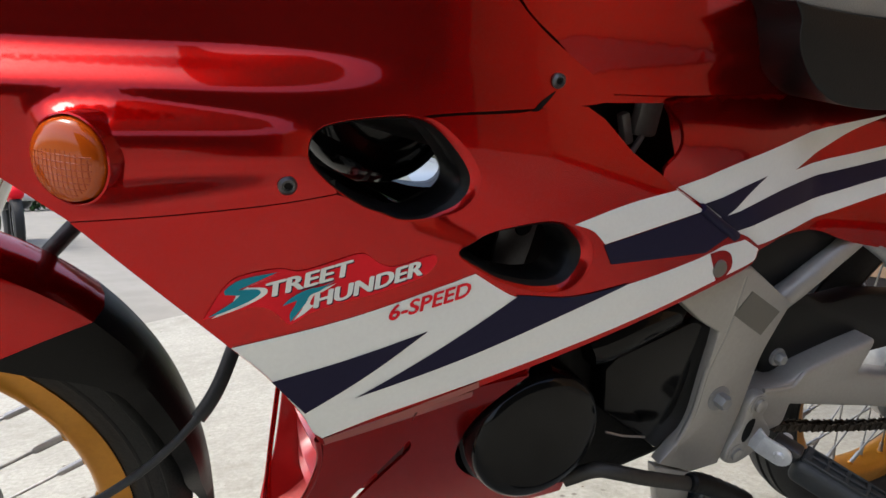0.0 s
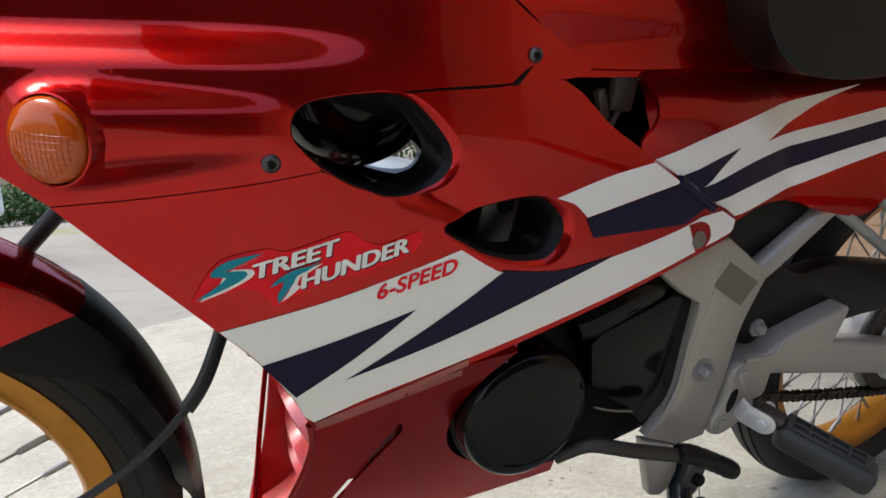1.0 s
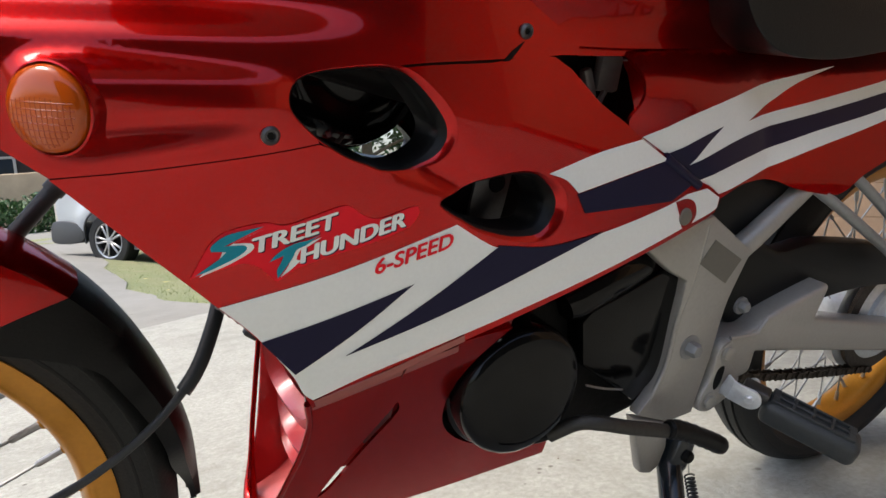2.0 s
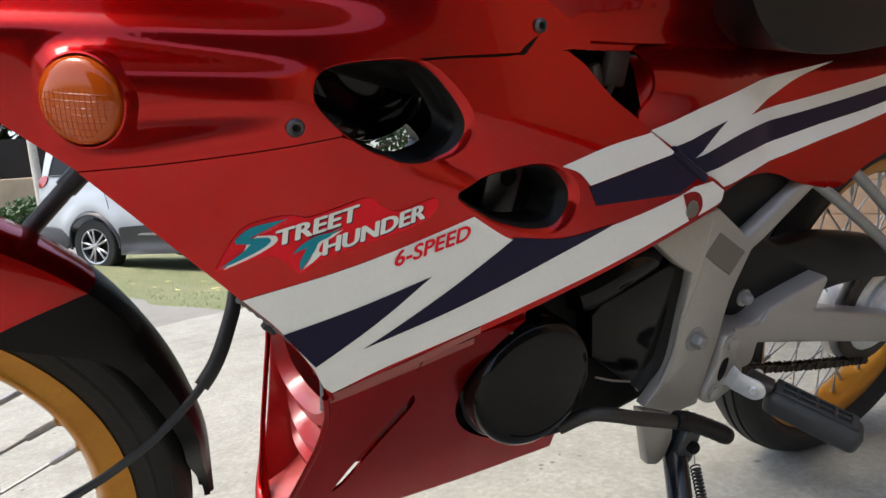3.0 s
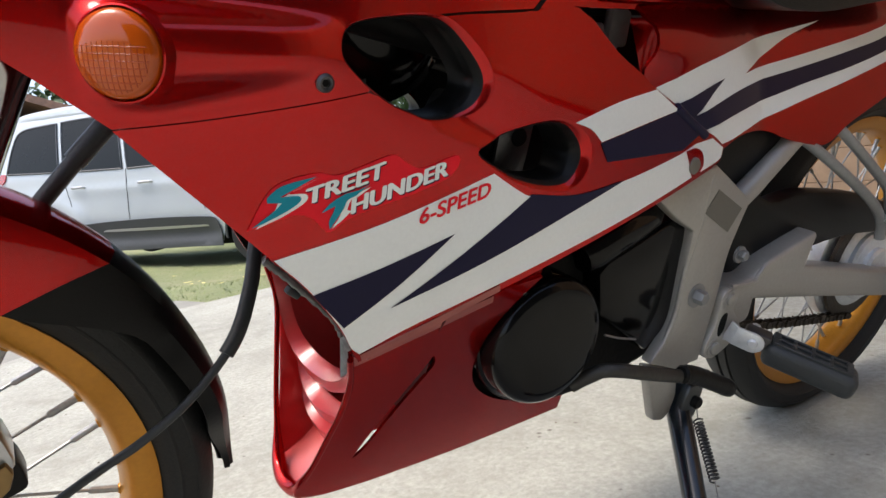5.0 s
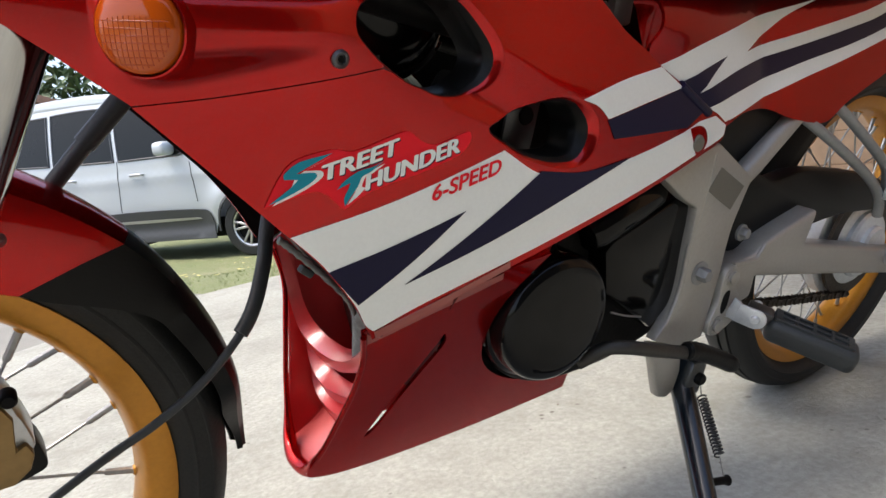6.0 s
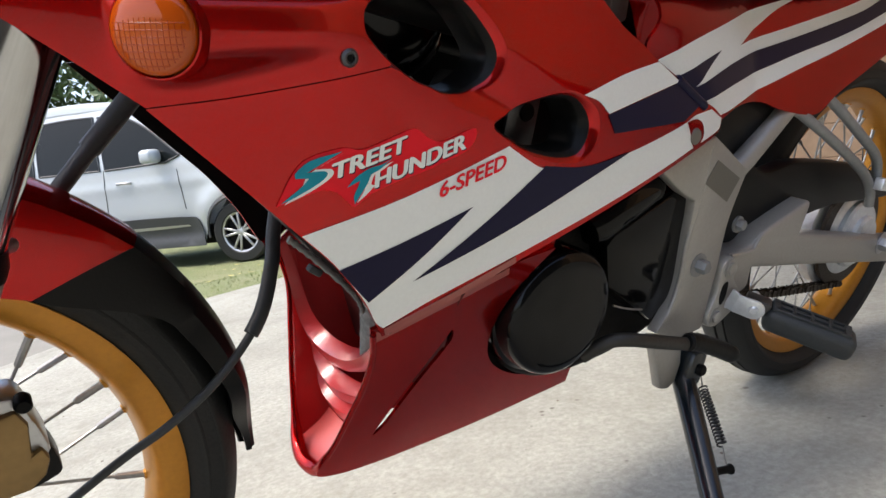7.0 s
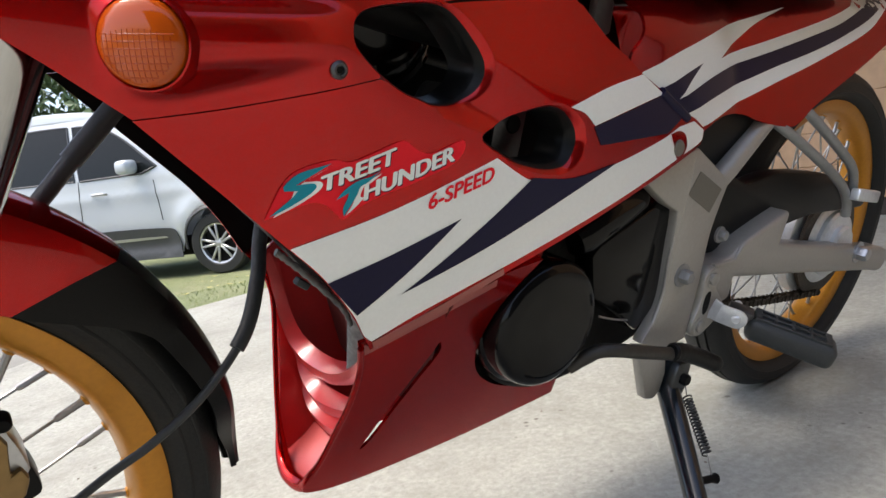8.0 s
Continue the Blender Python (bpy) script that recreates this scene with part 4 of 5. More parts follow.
clevis = part("peg_clevis", joined(plate_x(cheek, 0.0175, 0.0210, cm), plate_x(fold, -0.0035, 0.0, cm @ pose(0.0206, 0, 0.0205, 0, -34, 0))), ZINC, peg, "bright zinc-plated clevis")
pin = lathe([(0.0, -0.0030), (0.0042, -0.0030), (0.0056, -0.0018), (0.0060, 0.0), (0.0060, 0.038), (0.0, 0.038)], 20)
part("clevis_pin", moved(pin, cm @ pose(0.0212, 0, 0, 0, 0, 90)), ZINC, clevis)
part("peg_tang", box(0.020, 0.016, 0.030, cm @ pose(0, 0, -0.004), 0.003), SCREW, clevis)
rubber = part("peg_rubber", box(0.038, 0.030, 0.104, pm @ pose(-0.001, -0.0035, -0.062), 0.0095, 4), RUBBER, peg, "ribbed grey rubber footpeg")
tread = [box(0.0030, 0.005, 0.090, pm @ pose(0.0112 * k - 0.003, 0.0122, -0.060), 0.0008, 1) for k in (-1, 0, 1)]
tread += [box(0.0250, 0.0045, 0.0040 if 0 < k < 4 else 0.008, pm @ pose(-0.003, 0.0122, -0.019 - 0.0205 * k), 0.0008, 1) for k in range(5)]
part("peg_tread", joined(*tread), RUBBER, rubber)


def bolt(name, x, y, z, r, mat_=STEEL, h=0.008, sides=6, washer=1.5):
    b = joined(lathe([(0, -0.0), (r * washer, 0.0), (r * washer, 0.003), (0, 0.003)], 24), lathe([(0, -h), (r * 0.8, -h), (r, -h * 0.8), (r, 0.001)], sides))
    return part(name, moved(b, pose(x, y, z)), mat_, bike)


bolt("pivot_bolt", -0.493, -0.118, 0.363, 0.0085, TUBE, 0.012, 6, 1.7)
bolt("bolt", -0.400, -0.104, 0.390, 0.007, TUBE, 0.008)
bolt("bolt", -0.434, -0.123, 0.346, 0.008, SILVER, 0.004, 16)
bolt("bolt", -0.450, -0.123, 0.286, 0.008, SILVER, 0.004, 16)
bolt("axle_nut", 0.0, -0.114, 0.280, 0.012, STEEL, 0.016)
for x, z, r in ((-0.952, 0.626, 0.0058), (-0.753, 0.687, 0.0056), (-0.9075, 0.4085, 0.0046)):
    y = -(out_mid(x, z) + 0.001) if z > 0.45 else -(out_belly(x, z) + 0.001)
    b = lathe([(0.0, -0.0008), (0.0024, -0.0008), (0.0028, -0.0025), (r * 0.7, -0.0028), (r, -0.001), (r, 0.004)], 20)
    screw = part("fairing_screw", moved(b, pose(x, y, z)), SCREW, bike, "recessed steel screw")
    part("socket", moved(lathe([(0.0, -0.0011), (0.0023, -0.0011), (0.0023, -0.0005)], 6), pose(x, y, z)), DULL, screw)
part("fairing_grommet", moved(lathe([(0, -0.002), (0.0075, -0.002), (0.009, 0.0), (0.009, 0.004)], 28), pose(-0.554, -(out_mid(-0.554, 0.523) + 0.001), 0.523)), GREYLABEL, bike, "grey screw cap in the stripe")

# indicator
sigc = Vector((-1.062, -0.168, 0.646))
sm = look(sigc, sigc + Vector((0.64, 0.77, -0.05)))
K = 0.0222
dome = lambda r: 0.011 - 0.0028 * (r / K) ** 2 - 0.0032 * (r / K) ** 6
lens = part("indicator_lens", moved(lathe([(K * q, dome(K * q)) for q in np.linspace(0, 0.94, 14)] + [(K * 0.98, 0.0035), (K, 0.0), (K, -0.004), (K * 0.93, -0.004), (K * 0.9, 0.001), (K * 0.7, 0.005), (0, 0.007)], 48, "z"), sm), AMBER, bike, "amber indicator lens")
ribs = []
for u in np.linspace(-0.0168, 0.0168, 13):
    e = math.sqrt((K * 0.84) ** 2 - u * u)
    ribs.append(sweep([sm @ Vector((u, q, dome(math.hypot(u, q)) - 0.00038)) for q in np.linspace(-e, e * 0.35, 9)], 0.00055, 6))
for q in np.linspace(-0.0165, 0.004, 7):
    e = math.sqrt((K * 0.84) ** 2 - q * q)
    ribs.append(sweep([sm @ Vector((u, q, dome(math.hypot(u, q)) - 0.00038)) for u in np.linspace(-e, e, 11)], 0.00055, 6))
part("lens_ribs", joined(*ribs), AMBER_RIB, lens)
part("reflector", moved(lathe([(0, -0.012), (K * 0.5, -0.010), (K * 0.93, -0.003), (K * 0.97, -0.003), (K * 0.97, -0.006), (0, -0.014)], 40, "z"), sm), GOLD, lens, "orange tinted reflector")
part("pod_rim", moved(lathe([(K * 1.01, 0.000), (K * 1.04, 0.002), (K * 1.085, 0.0015), (K * 1.11, -0.004), (K * 1.10, -0.016), (K * 0.98, -0.016)], 48, "z"), sm), RED, bike, "red rounded rim of the indicator pod")

# stand and shift lever
st = part("side_stand", sweep([(-0.478, -0.098, 0.226), (-0.4875, -0.1115, 0.2155), (-0.607, -0.2865, 0.0825)], [0.0150, 0.0145, 0.0118], 16), BLUEBLACK, bike, "blue-black side stand leg")
part("stand_foot", box(0.05, 0.035, 0.006, pose(-0.611, -0.292, 0.0845, -15, 0, 0), 0.002), BLUEBLACK, st)
part("stand_hanger", slab([(-0.562, 0.292), (-0.505, 0.270), (-0.501, 0.236), (-0.508, 0.212), (-0.520, 0.206), (-0.536, 0.211)], -0.118, -0.104, 0.003), SILVER, bike, "silver stand hanger")
part("stand_pivot", box(0.030, 0.030, 0.046, pose(-0.484, -0.116, 0.226, 0, 14, 0), 0.006), BLUEBLACK, st)
part("stand_bolt", moved(lathe([(0.0, -0.006), (0.006, -0.006), (0.0075, -0.004), (0.0075, 0.004)], 20), pose(-0.4805, -0.131, 0.2265)), DULL, st)
coil = [(0.0056 * math.cos(k * 0.7), 0.0056 * math.sin(k * 0.7), 0.075 * k / 160) for k in range(161)]
sp0, sp1 = Vector((-0.4735, -0.134, 0.200)), Vector((-0.5065, -0.190, 0.163))
spring = part("stand_spring", moved(sweep(coil, 0.0011, 6), Matrix.Translation(sp0) @ (sp1 - sp0).to_track_quat("Z", "Y").to_matrix().to_4x4()), SCREW, bike, "dark steel stand return spring")
part("spring_hook", sweep([sp1, (-0.510, -0.203, 0.139)], 0.0008, 6), GALV, spring)
part("spring_hook", sweep([sp0, (-0.4745, -0.125, 0.234)], 0.0009, 6), GALV, spring)
part("spring_pin", sweep([(-0.546, -0.199, 0.147), (-0.512, -0.203, 0.139), (-0.505, -0.204, 0.137)], [0.0045, 0.0045, 0.0065], 12), DULL, st)
lev = part("shift_lever", sweep(spline3([(-0.672, -0.112, 0.300), (-0.650, -0.128, 0.318), (-0.632, -0.142, 0.321), (-0.60, -0.148, 0.311), (-0.535, -0.150, 0.288)], 6), 0.0075, 14, True, 0.8), LEVER, bike, "worn grey-black gear lever")
part("lever_rubber", sweep(spline3([(-0.545, -0.150, 0.294), (-0.525, -0.152, 0.288), (-0.49, -0.157, 0.270), (-0.462, -0.162, 0.254)], 6), [0.0085, 0.0105] + [0.0100 + 0.0010 * (k % 2) for k in range(14)] + [0.0105, 0.010, 0.006], 14), SATIN, lev, "ribbed black rubber lever tip")

# rear drive, guard, tubes, seat
part("chain_guard", slab(spline([(-0.40, 0.475), (-0.324, 0.440), (-0.242, 0.442), (-0.07, 0.412), (0.06, 0.362), (0.05, 0.340), (-0.128, 0.358), (-0.285, 0.352), (-0.40, 0.36)], 4), -0.085, -0.055, 0.006), SATIN, bike, "black chain guard and inner mudguard")
chain = tagged(new("drive_chain"), "oily black drive chain")
chain.parent = bike
lk = None
for (x0, z0), (x1, z1) in (((-0.44, 0.284), (0.0, 0.192)), ((-0.44, 0.385), (0.0, 0.372))):
    n = int(math.hypot(x1 - x0, z1 - z0) / 0.0127)
    for k in range(n):
        if lk is None:
            plate = [(-0.0085, 0), (-0.007, 0.0058), (-0.002, 0.0044), (0.002, 0.0044), (0.007, 0.0058), (0.0085, 0), (0.007, -0.0058), (0.002, -0.0044), (-0.002, -0.0044), (-0.007, -0.0058)]
            lk = part("chain_link", joined(slab(plate, -0.0065, -0.0045, 0.0), slab(plate, 0.0045, 0.0065, 0.0), moved(lathe([(0.0, -0.0075), (0.0038, -0.0075), (0.0038, 0.0075), (0, 0.0075)], 8), pose(0.0063, 0, 0))), CHAIN, chain, smooth=False)
            o = lk
        else:
            o = new("chain_link", lk.data)
            o.parent = chain
        f = (k + 0.5) / n
        sag = -0.006 * math.sin(math.pi * f)
        o.matrix_basis = pose(x0 + (x1 - x0) * f, -0.060 + (0.0012 if k % 2 else -0.0012), z0 + (z1 - z0) * f + sag, 0, -math.degrees(math.atan2(z1 - z0, x1 - x0)), 0)
part("sprocket", moved(lathe([(0.05, -0.003), (0.091, -0.003), (0.091, 0.003), (0.05, 0.003)], 40, closed=True), pose(0, -0.06, 0.283)), CHAIN, bike)
part("passenger_peg_tube", sweep(spline3([(-0.37, -0.075, 0.56), (-0.288, -0.098, 0.512), (-0.222, -0.116, 0.469), (-0.14, -0.120, 0.421), (-0.103, -0.120, 0.388), (-0.094, -0.120, 0.362)], 6), 0.0068, 14), TUBE, bike, "grey bent hanger tube")
part("passenger_peg_tube", sweep(spline3([(-0.27, -0.075, 0.56), (-0.214, -0.098, 0.519), (-0.146, -0.118, 0.464), (-0.108, -0.120, 0.437), (-0.094, -0.120, 0.415), (-0.087, -0.120, 0.392)], 6), 0.0068, 14), TUBE, bike, "grey bent hanger tube")
part("passenger_peg_clip", box(0.075, 0.014, 0.018, pose(-0.072, -0.132, 0.392, 0, 12, 0), 0.003), ZINC, bike, "bright steel peg clip")
part("frame_strut", sweep([(-0.428, -0.098, 0.455), (-0.398, -0.098, 0.473), (-0.30, -0.088, 0.528)], 0.0135, 14), SILVER, bike, "silver frame tube")
part("inner_shroud", slab(spline([(-0.50, 0.535), (-0.403, 0.545), (-0.33, 0.535), (-0.38, 0.49), (-0.44, 0.46), (-0.50, 0.49)], 4), -0.09, -0.07, 0.004), SATIN, bike, "black inner shroud")
seat_loop = spline([(-0.527, 0.756, 1), (-0.515, 0.742), (-0.512, 0.728), (-0.502, 0.710), (-0.4765, 0.687), (-0.4366, 0.671), (-0.3564, 0.667), (-0.25, 0.678), (-0.12, 0.690), (0.0, 0.72), (0.0, 0.765), (-0.2, 0.750), (-0.394, 0.7474), (-0.490, 0.7513)], 5)
seat = part("seat", slab(seat_loop, -0.122, 0.122, 0.012, 4), LEATHER, bike, "black vinyl saddle")
part("seat_top", slab(spline([(-0.521, 0.7575), (-0.490, 0.7515), (-0.394, 0.7475), (-0.2, 0.750), (-0.02, 0.763), (-0.03, 0.79), (-0.2, 0.785), (-0.35, 0.785), (-0.48, 0.80)], 4), -0.116, 0.116, 0.012, 3), GREYVINYL, seat, "pale grey vinyl seat top")
# ---- the yard and the car port ----


def lie(x, y):
    """Height of the ground: the slab is level, the yard beyond falls a little."""
    return -0.33 * smooth01((y - 3.2) / 3.2) * smooth01((x + 1.2) / 3.0) * (1 - smooth01((y - 11) / 6))


def ground_mat(name, cols, scales, rough, bump, pits=0.0, dist=0.004):
    """Three noises at three scales mix three colours; pits darken small spots."""
    m = bpy.data.materials.new(name)
    m.use_nodes = True
    n, l = m.node_tree.nodes, m.node_tree.links
    b = n["Principled BSDF"]
    b.inputs["Roughness"].default_value = rough
    tc = n.new("ShaderNodeTexCoord")
    col, height = None, None
    for k, sc in enumerate(scales):
        q = n.new("ShaderNodeTexNoise")
        q.inputs["Scale"].default_value, q.inputs["Detail"].default_value, q.inputs["Roughness"].default_value = sc, 8, 0.62
        l.new(tc.outputs["Object"], q.inputs["Vector"])
        r = n.new("ShaderNodeMapRange")
        r.inputs[1].default_value, r.inputs[2].default_value = 0.36, 0.64
        l.new(q.outputs[0], r.inputs[0])
        mx = n.new("ShaderNodeMix")
        mx.data_type = "RGBA"
        l.new(r.outputs[0], mx.inputs[0])
        if col is None:
            mx.inputs[6].default_value = (*cols[0], 1)
        else:
            l.new(col, mx.inputs[6])
            f = n.new("ShaderNodeMath")
            f.operation = "MULTIPLY"
            f.inputs[1].default_value = 0.55
            l.new(r.outputs[0], f.inputs[0])
            l.new(f.outputs[0], mx.inputs[0])
        mx.inputs[7].default_value = (*cols[k + 1], 1)
        col, height = mx.outputs[2], q.outputs[0]
    if pits:
        v = n.new("ShaderNodeTexVoronoi")
        v.inputs["Scale"].default_value = pits
        l.new(tc.outputs["Object"], v.inputs["Vector"])
        q = n.new("ShaderNodeTexNoise")
        q.inputs["Scale"].default_value = pits * 0.3
        l.new(tc.outputs["Object"], q.inputs["Vector"])
        add = n.new("ShaderNodeMath")
        add.operation = "SUBTRACT"
        l.new(q.outputs[0], add.inputs[0])
        l.new(v.outputs["Distance"], add.inputs[1])
        r = n.new("ShaderNodeMapRange")
        r.inputs[1].default_value, r.inputs[2].default_value = 0.47, 0.60
        l.new(add.outputs[0], r.inputs[0])
        mx = n.new("ShaderNodeMix")
        mx.data_type = "RGBA"
        l.new(r.outputs[0], mx.inputs[0])
        l.new(col, mx.inputs[6])
        mx.inputs[7].default_value = (0.13, 0.12, 0.10, 1)
        col = mx.outputs[2]
    l.new(col, b.inputs["Base Color"])
    bp = n.new("ShaderNodeBump")
    bp.inputs["Strength"].default_value, bp.inputs["Distance"].default_value = bump, dist
    l.new(height, bp.inputs["Height"])
    l.new(bp.outputs[0], b.inputs["Normal"])
    return m


CONC = ground_mat("worn_concrete", ((0.360, 0.361, 0.318), (0.226, 0.223, 0.188), (0.415, 0.417, 0.372), (0.198, 0.193, 0.160)), (2.2, 15.0, 85.0), 0.85, 0.6, 34.0)
GRASS = ground_mat("mossy_grass", ((0.17, 0.20, 0.075), (0.26, 0.25, 0.13), (0.12, 0.18, 0.05), (0.30, 0.30, 0.18)), (0.9, 6.0, 60.0), 0.95, 0.9, 0.0, 0.03)
DIRT = ground_mat("pale_gravel_road", ((0.225, 0.222, 0.198), (0.18, 0.174, 0.152), (0.26, 0.254, 0.228), (0.19, 0.184, 0.162)), (0.5, 5.0, 40.0), 0.95, 0.7, 12.0)
WALLM = mat("brown_boarding", (0.43, 0.268, 0.15), 0.6, 0, 0, bump=0.3, scale=25, var=0.2, big=2)
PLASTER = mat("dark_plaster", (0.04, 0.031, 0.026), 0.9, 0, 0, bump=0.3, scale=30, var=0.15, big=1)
# next two: tones of the unseen walls, set for what the bodywork mirrors
DARKREFL = mat("dark_reflected_wall", (0.05, 0.042, 0.034), 0.85, 0, 0, bump=0.3, scale=30, var=0.12, big=1)
WARMREFL = mat("tan_reflected_wall", (0.36, 0.25, 0.16), 0.85, 0, 0, bump=0.3, scale=30, var=0.12, big=1)
ROOFM = mat("zinc_roof_sheet", (0.34, 0.34, 0.33), 0.6, 0.2, 0, bump=0.1, scale=20, var=0.15, big=1)
CARP = mat("silver_car_paint", (0.44, 0.475, 0.495), 0.35, 0.2, 0.7, scale=300, var=0.03)
CARB = mat("grey_car_cladding", (0.035, 0.038, 0.04), 0.5, 0, 0.1, scale=60, var=0.1)
CARG = mat("tinted_car_glass", (0.008, 0.010, 0.010), 0.04, 0, 0.0, scale=20, var=0.1, spec=0.2)
LAMPR = mat("red_tail_lamp", (0.35, 0.01, 0.012), 0.15, 0, 0.8, scale=40, var=0.1)
LEAF = mat("dark_tree_leaf", (0.045, 0.085, 0.025), 0.55, 0, 0, scale=3, var=0.5, big=0.7)
HEDGE = mat("hedge_leaf", (0.05, 0.11, 0.03), 0.55, 0, 0, scale=4, var=0.45, big=0.9)
BARK = mat("tree_bark", (0.12, 0.09, 0.065), 0.9, 0, 0, bump=0.8, scale=18, var=0.3)
BLADE = mat("grass_blade", (0.22, 0.27, 0.10), 0.7, 0, 0, scale=5, var=0.3, big=1)
LITTER = mat("fallen_leaf", (0.52, 0.46, 0.16), 0.7, 0, 0, scale=6, var=0.5, big=1.5)
TANW = mat("tan_bank", (0.40, 0.31, 0.20), 0.9, 0, 0, bump=0.5, scale=3, var=0.25, big=0.6)
POSTM = mat("weathered_post", (0.50, 0.46, 0.40), 0.8, 0, 0, bump=0.3, scale=20, var=0.2)
ROOFT = mat("rusty_roof_tiles", (0.30, 0.17, 0.12), 0.8, 0, 0, bump=0.4, scale=6, var=0.3)

bm = bmesh.new()
xs = [-3000, -800, -200, *np.linspace(-60, -6, 10), *np.linspace(-5, 8, 40), *np.linspace(9, 60, 9), 200, 800, 3000]
ys = [-3000, -800, -200, *np.linspace(-60, -4, 8), *np.linspace(-3, 18, 60), *np.linspace(20, 80, 10), 200, 800, 3000]
grid = [[bm.verts.new((x, y, lie(x, y) - 0.02)) for x in xs] for y in ys]
for i in range(len(ys) - 1):
    for j in range(len(xs) - 1):
        bm.faces.new((grid[i][j], grid[i][j + 1], grid[i + 1][j + 1], grid[i + 1][j]))
tagged(part("ground", bm, GRASS), "mossy green yard grass with bare earth patches", "ground", kind="structure")
bm = bmesh.new()
f = bm.faces.new([bm.verts.new((x, y, 0.0)) for x, y in ((-6, -4), (-6, 1.9), (-1, 2.6), (-0.24, 2.79), (0.06, 3.0), (0.36, 3.14), (0.62, 3.19), (1.0, 3.24), (2.2, 3.45), (6, 4.2), (6, -4))])
ex = bmesh.ops.extrude_face_region(bm, geom=[f])
bmesh.ops.translate(bm, vec=(0, 0, -0.12), verts=[v for v in ex["geom"] if isinstance(v, bmesh.types.BMVert)])
bmesh.ops.recalc_face_normals(bm, faces=bm.faces)
bmesh.ops.bevel(bm, geom=[e for e in bm.edges if e.calc_face_angle(0) > 0.7], offset=0.012, segments=2, affect="EDGES")
tagged(part("pavement", bm, CONC, smooth=False), "worn pale concrete slab with stains and pits", "pavement", kind="structure")


def verge(y):
    """Where the drive ends and the grass begins."""
    return 0.58 - 0.32 * smooth01((y - 3.2) / 1.1) - 0.14 * smooth01((y - 4.5) / 4) + 2.2 * smooth01((y - 11) / 4)


bm = bmesh.new()
va = []
for y in np.concatenate((np.linspace(1.5, 5, 15), np.linspace(5.6, 22, 24))):
    xr = verge(y) + 0.05 * math.sin(y * 3.1)
    va.append([bm.verts.new((x, y, lie(x, y) - 0.012)) for x in [-14 + (xr + 14) * (1 - (1 - k / 14) ** 3) for k in range(15)]])
for A, B2 in zip(va, va[1:]):
    for k in range(14):
        bm.faces.new((A[k], A[k + 1], B2[k + 1], B2[k]))
tagged(part("road", bm, DIRT), "pale gravel drive across the yard", "drive", kind="structure")
roof = joined(box(6.4, 3.8, 0.05, pose(3.30, 1.10, 2.90), 0.0), box(0.09, 3.8, 0.14, pose(0.145, 1.10, 2.80), 0.0))
tagged(part("ceiling", roof, ROOFM, smooth=False), "grey zinc sheet roof of the car port", "roof", kind="structure")
# added walls out of view: dark and tan halves shape the paint's reflections
tagged(part("wall_south", box(5.05, 0.12, 2.5, pose(-0.475, -2.2, 1.25), 0.0), DARKREFL, smooth=False), "unseen dark brown wall added to darken the reflections", "wall", kind="structure")
tagged(part("wall_south_east", box(4.25, 0.12, 2.2, pose(4.175, -2.2, 1.10), 0.0), WARMREFL, smooth=False), "unseen tan wall added to warm the reflections", "wall", kind="structure")
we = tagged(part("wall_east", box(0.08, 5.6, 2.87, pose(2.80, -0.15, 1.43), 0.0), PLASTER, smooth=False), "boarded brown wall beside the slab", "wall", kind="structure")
bd = None
for k in range(20):
    if bd is None:
        bd = part("board", box(0.018, 5.6, 0.137, None, 0.003, 1), WALLM, we)
    else:
        o = new("board", bd.data)
        o.parent = we
    (bd if k == 0 else o).location = (2.751, -0.15, 0.14 + 0.138 * k)

# ---- the parked car ----
car = tagged(new("car"), "silver compact van with grey sill cladding parked on grass", "car")
fr, rr = Vector((1.95, 7.1, 0)), Vector((0.2, 9.1, 0))
d = (fr - rr).normalized()
car.matrix_world = Matrix.Translation((*rr.xy, -0.265)) @ Matrix.Rotation(math.atan2(d.y, d.x), 4, "Z")
CAR = [(-0.83, 0.42, 1), (-0.87, 0.70), (-0.84, 0.95), (-0.76, 1.10), (-0.66, 1.50), (-0.58, 1.62), (-0.35, 1.70), (0.6, 1.73), (1.35, 1.67), (1.75, 1.52), (2.35, 1.12), (2.9, 1.02), (3.30, 0.88), (3.42, 0.62), (3.40, 0.36, 1), (3.08, 0.30, 1), (3.02, 0.45), (2.88, 0.64), (2.65, 0.71), (2.42, 0.64), (2.28, 0.45), (2.22, 0.27, 1), (0.43, 0.27, 1), (0.37, 0.45), (0.23, 0.64), (0.0, 0.71), (-0.23, 0.64), (-0.37, 0.45), (-0.42, 0.32, 1)]


def car_out(x, z):
    """The car's side: full at the belt, tucked in towards roof and sill, with swollen arches."""
    o = 0.0 - 0.30 * max(0.0, z - 1.02) ** 1.25 - 0.05 * smooth01((0.62 - z) / 0.3) + 0.012 * math.exp(-((z - 0.86) / 0.035) ** 2)
    for c in (0.0, 2.65):
        r = math.hypot(x - c, z - 0.33)
        o += 0.035 * math.exp(-((r - 0.43) / 0.10) ** 2) * (1 if z < 0.95 else 0.3)
    return o - 0.10 * smooth01((x - 2.6) / 0.9) ** 2 - 0.06 * smooth01((-0.5 - x) / 0.4) ** 2


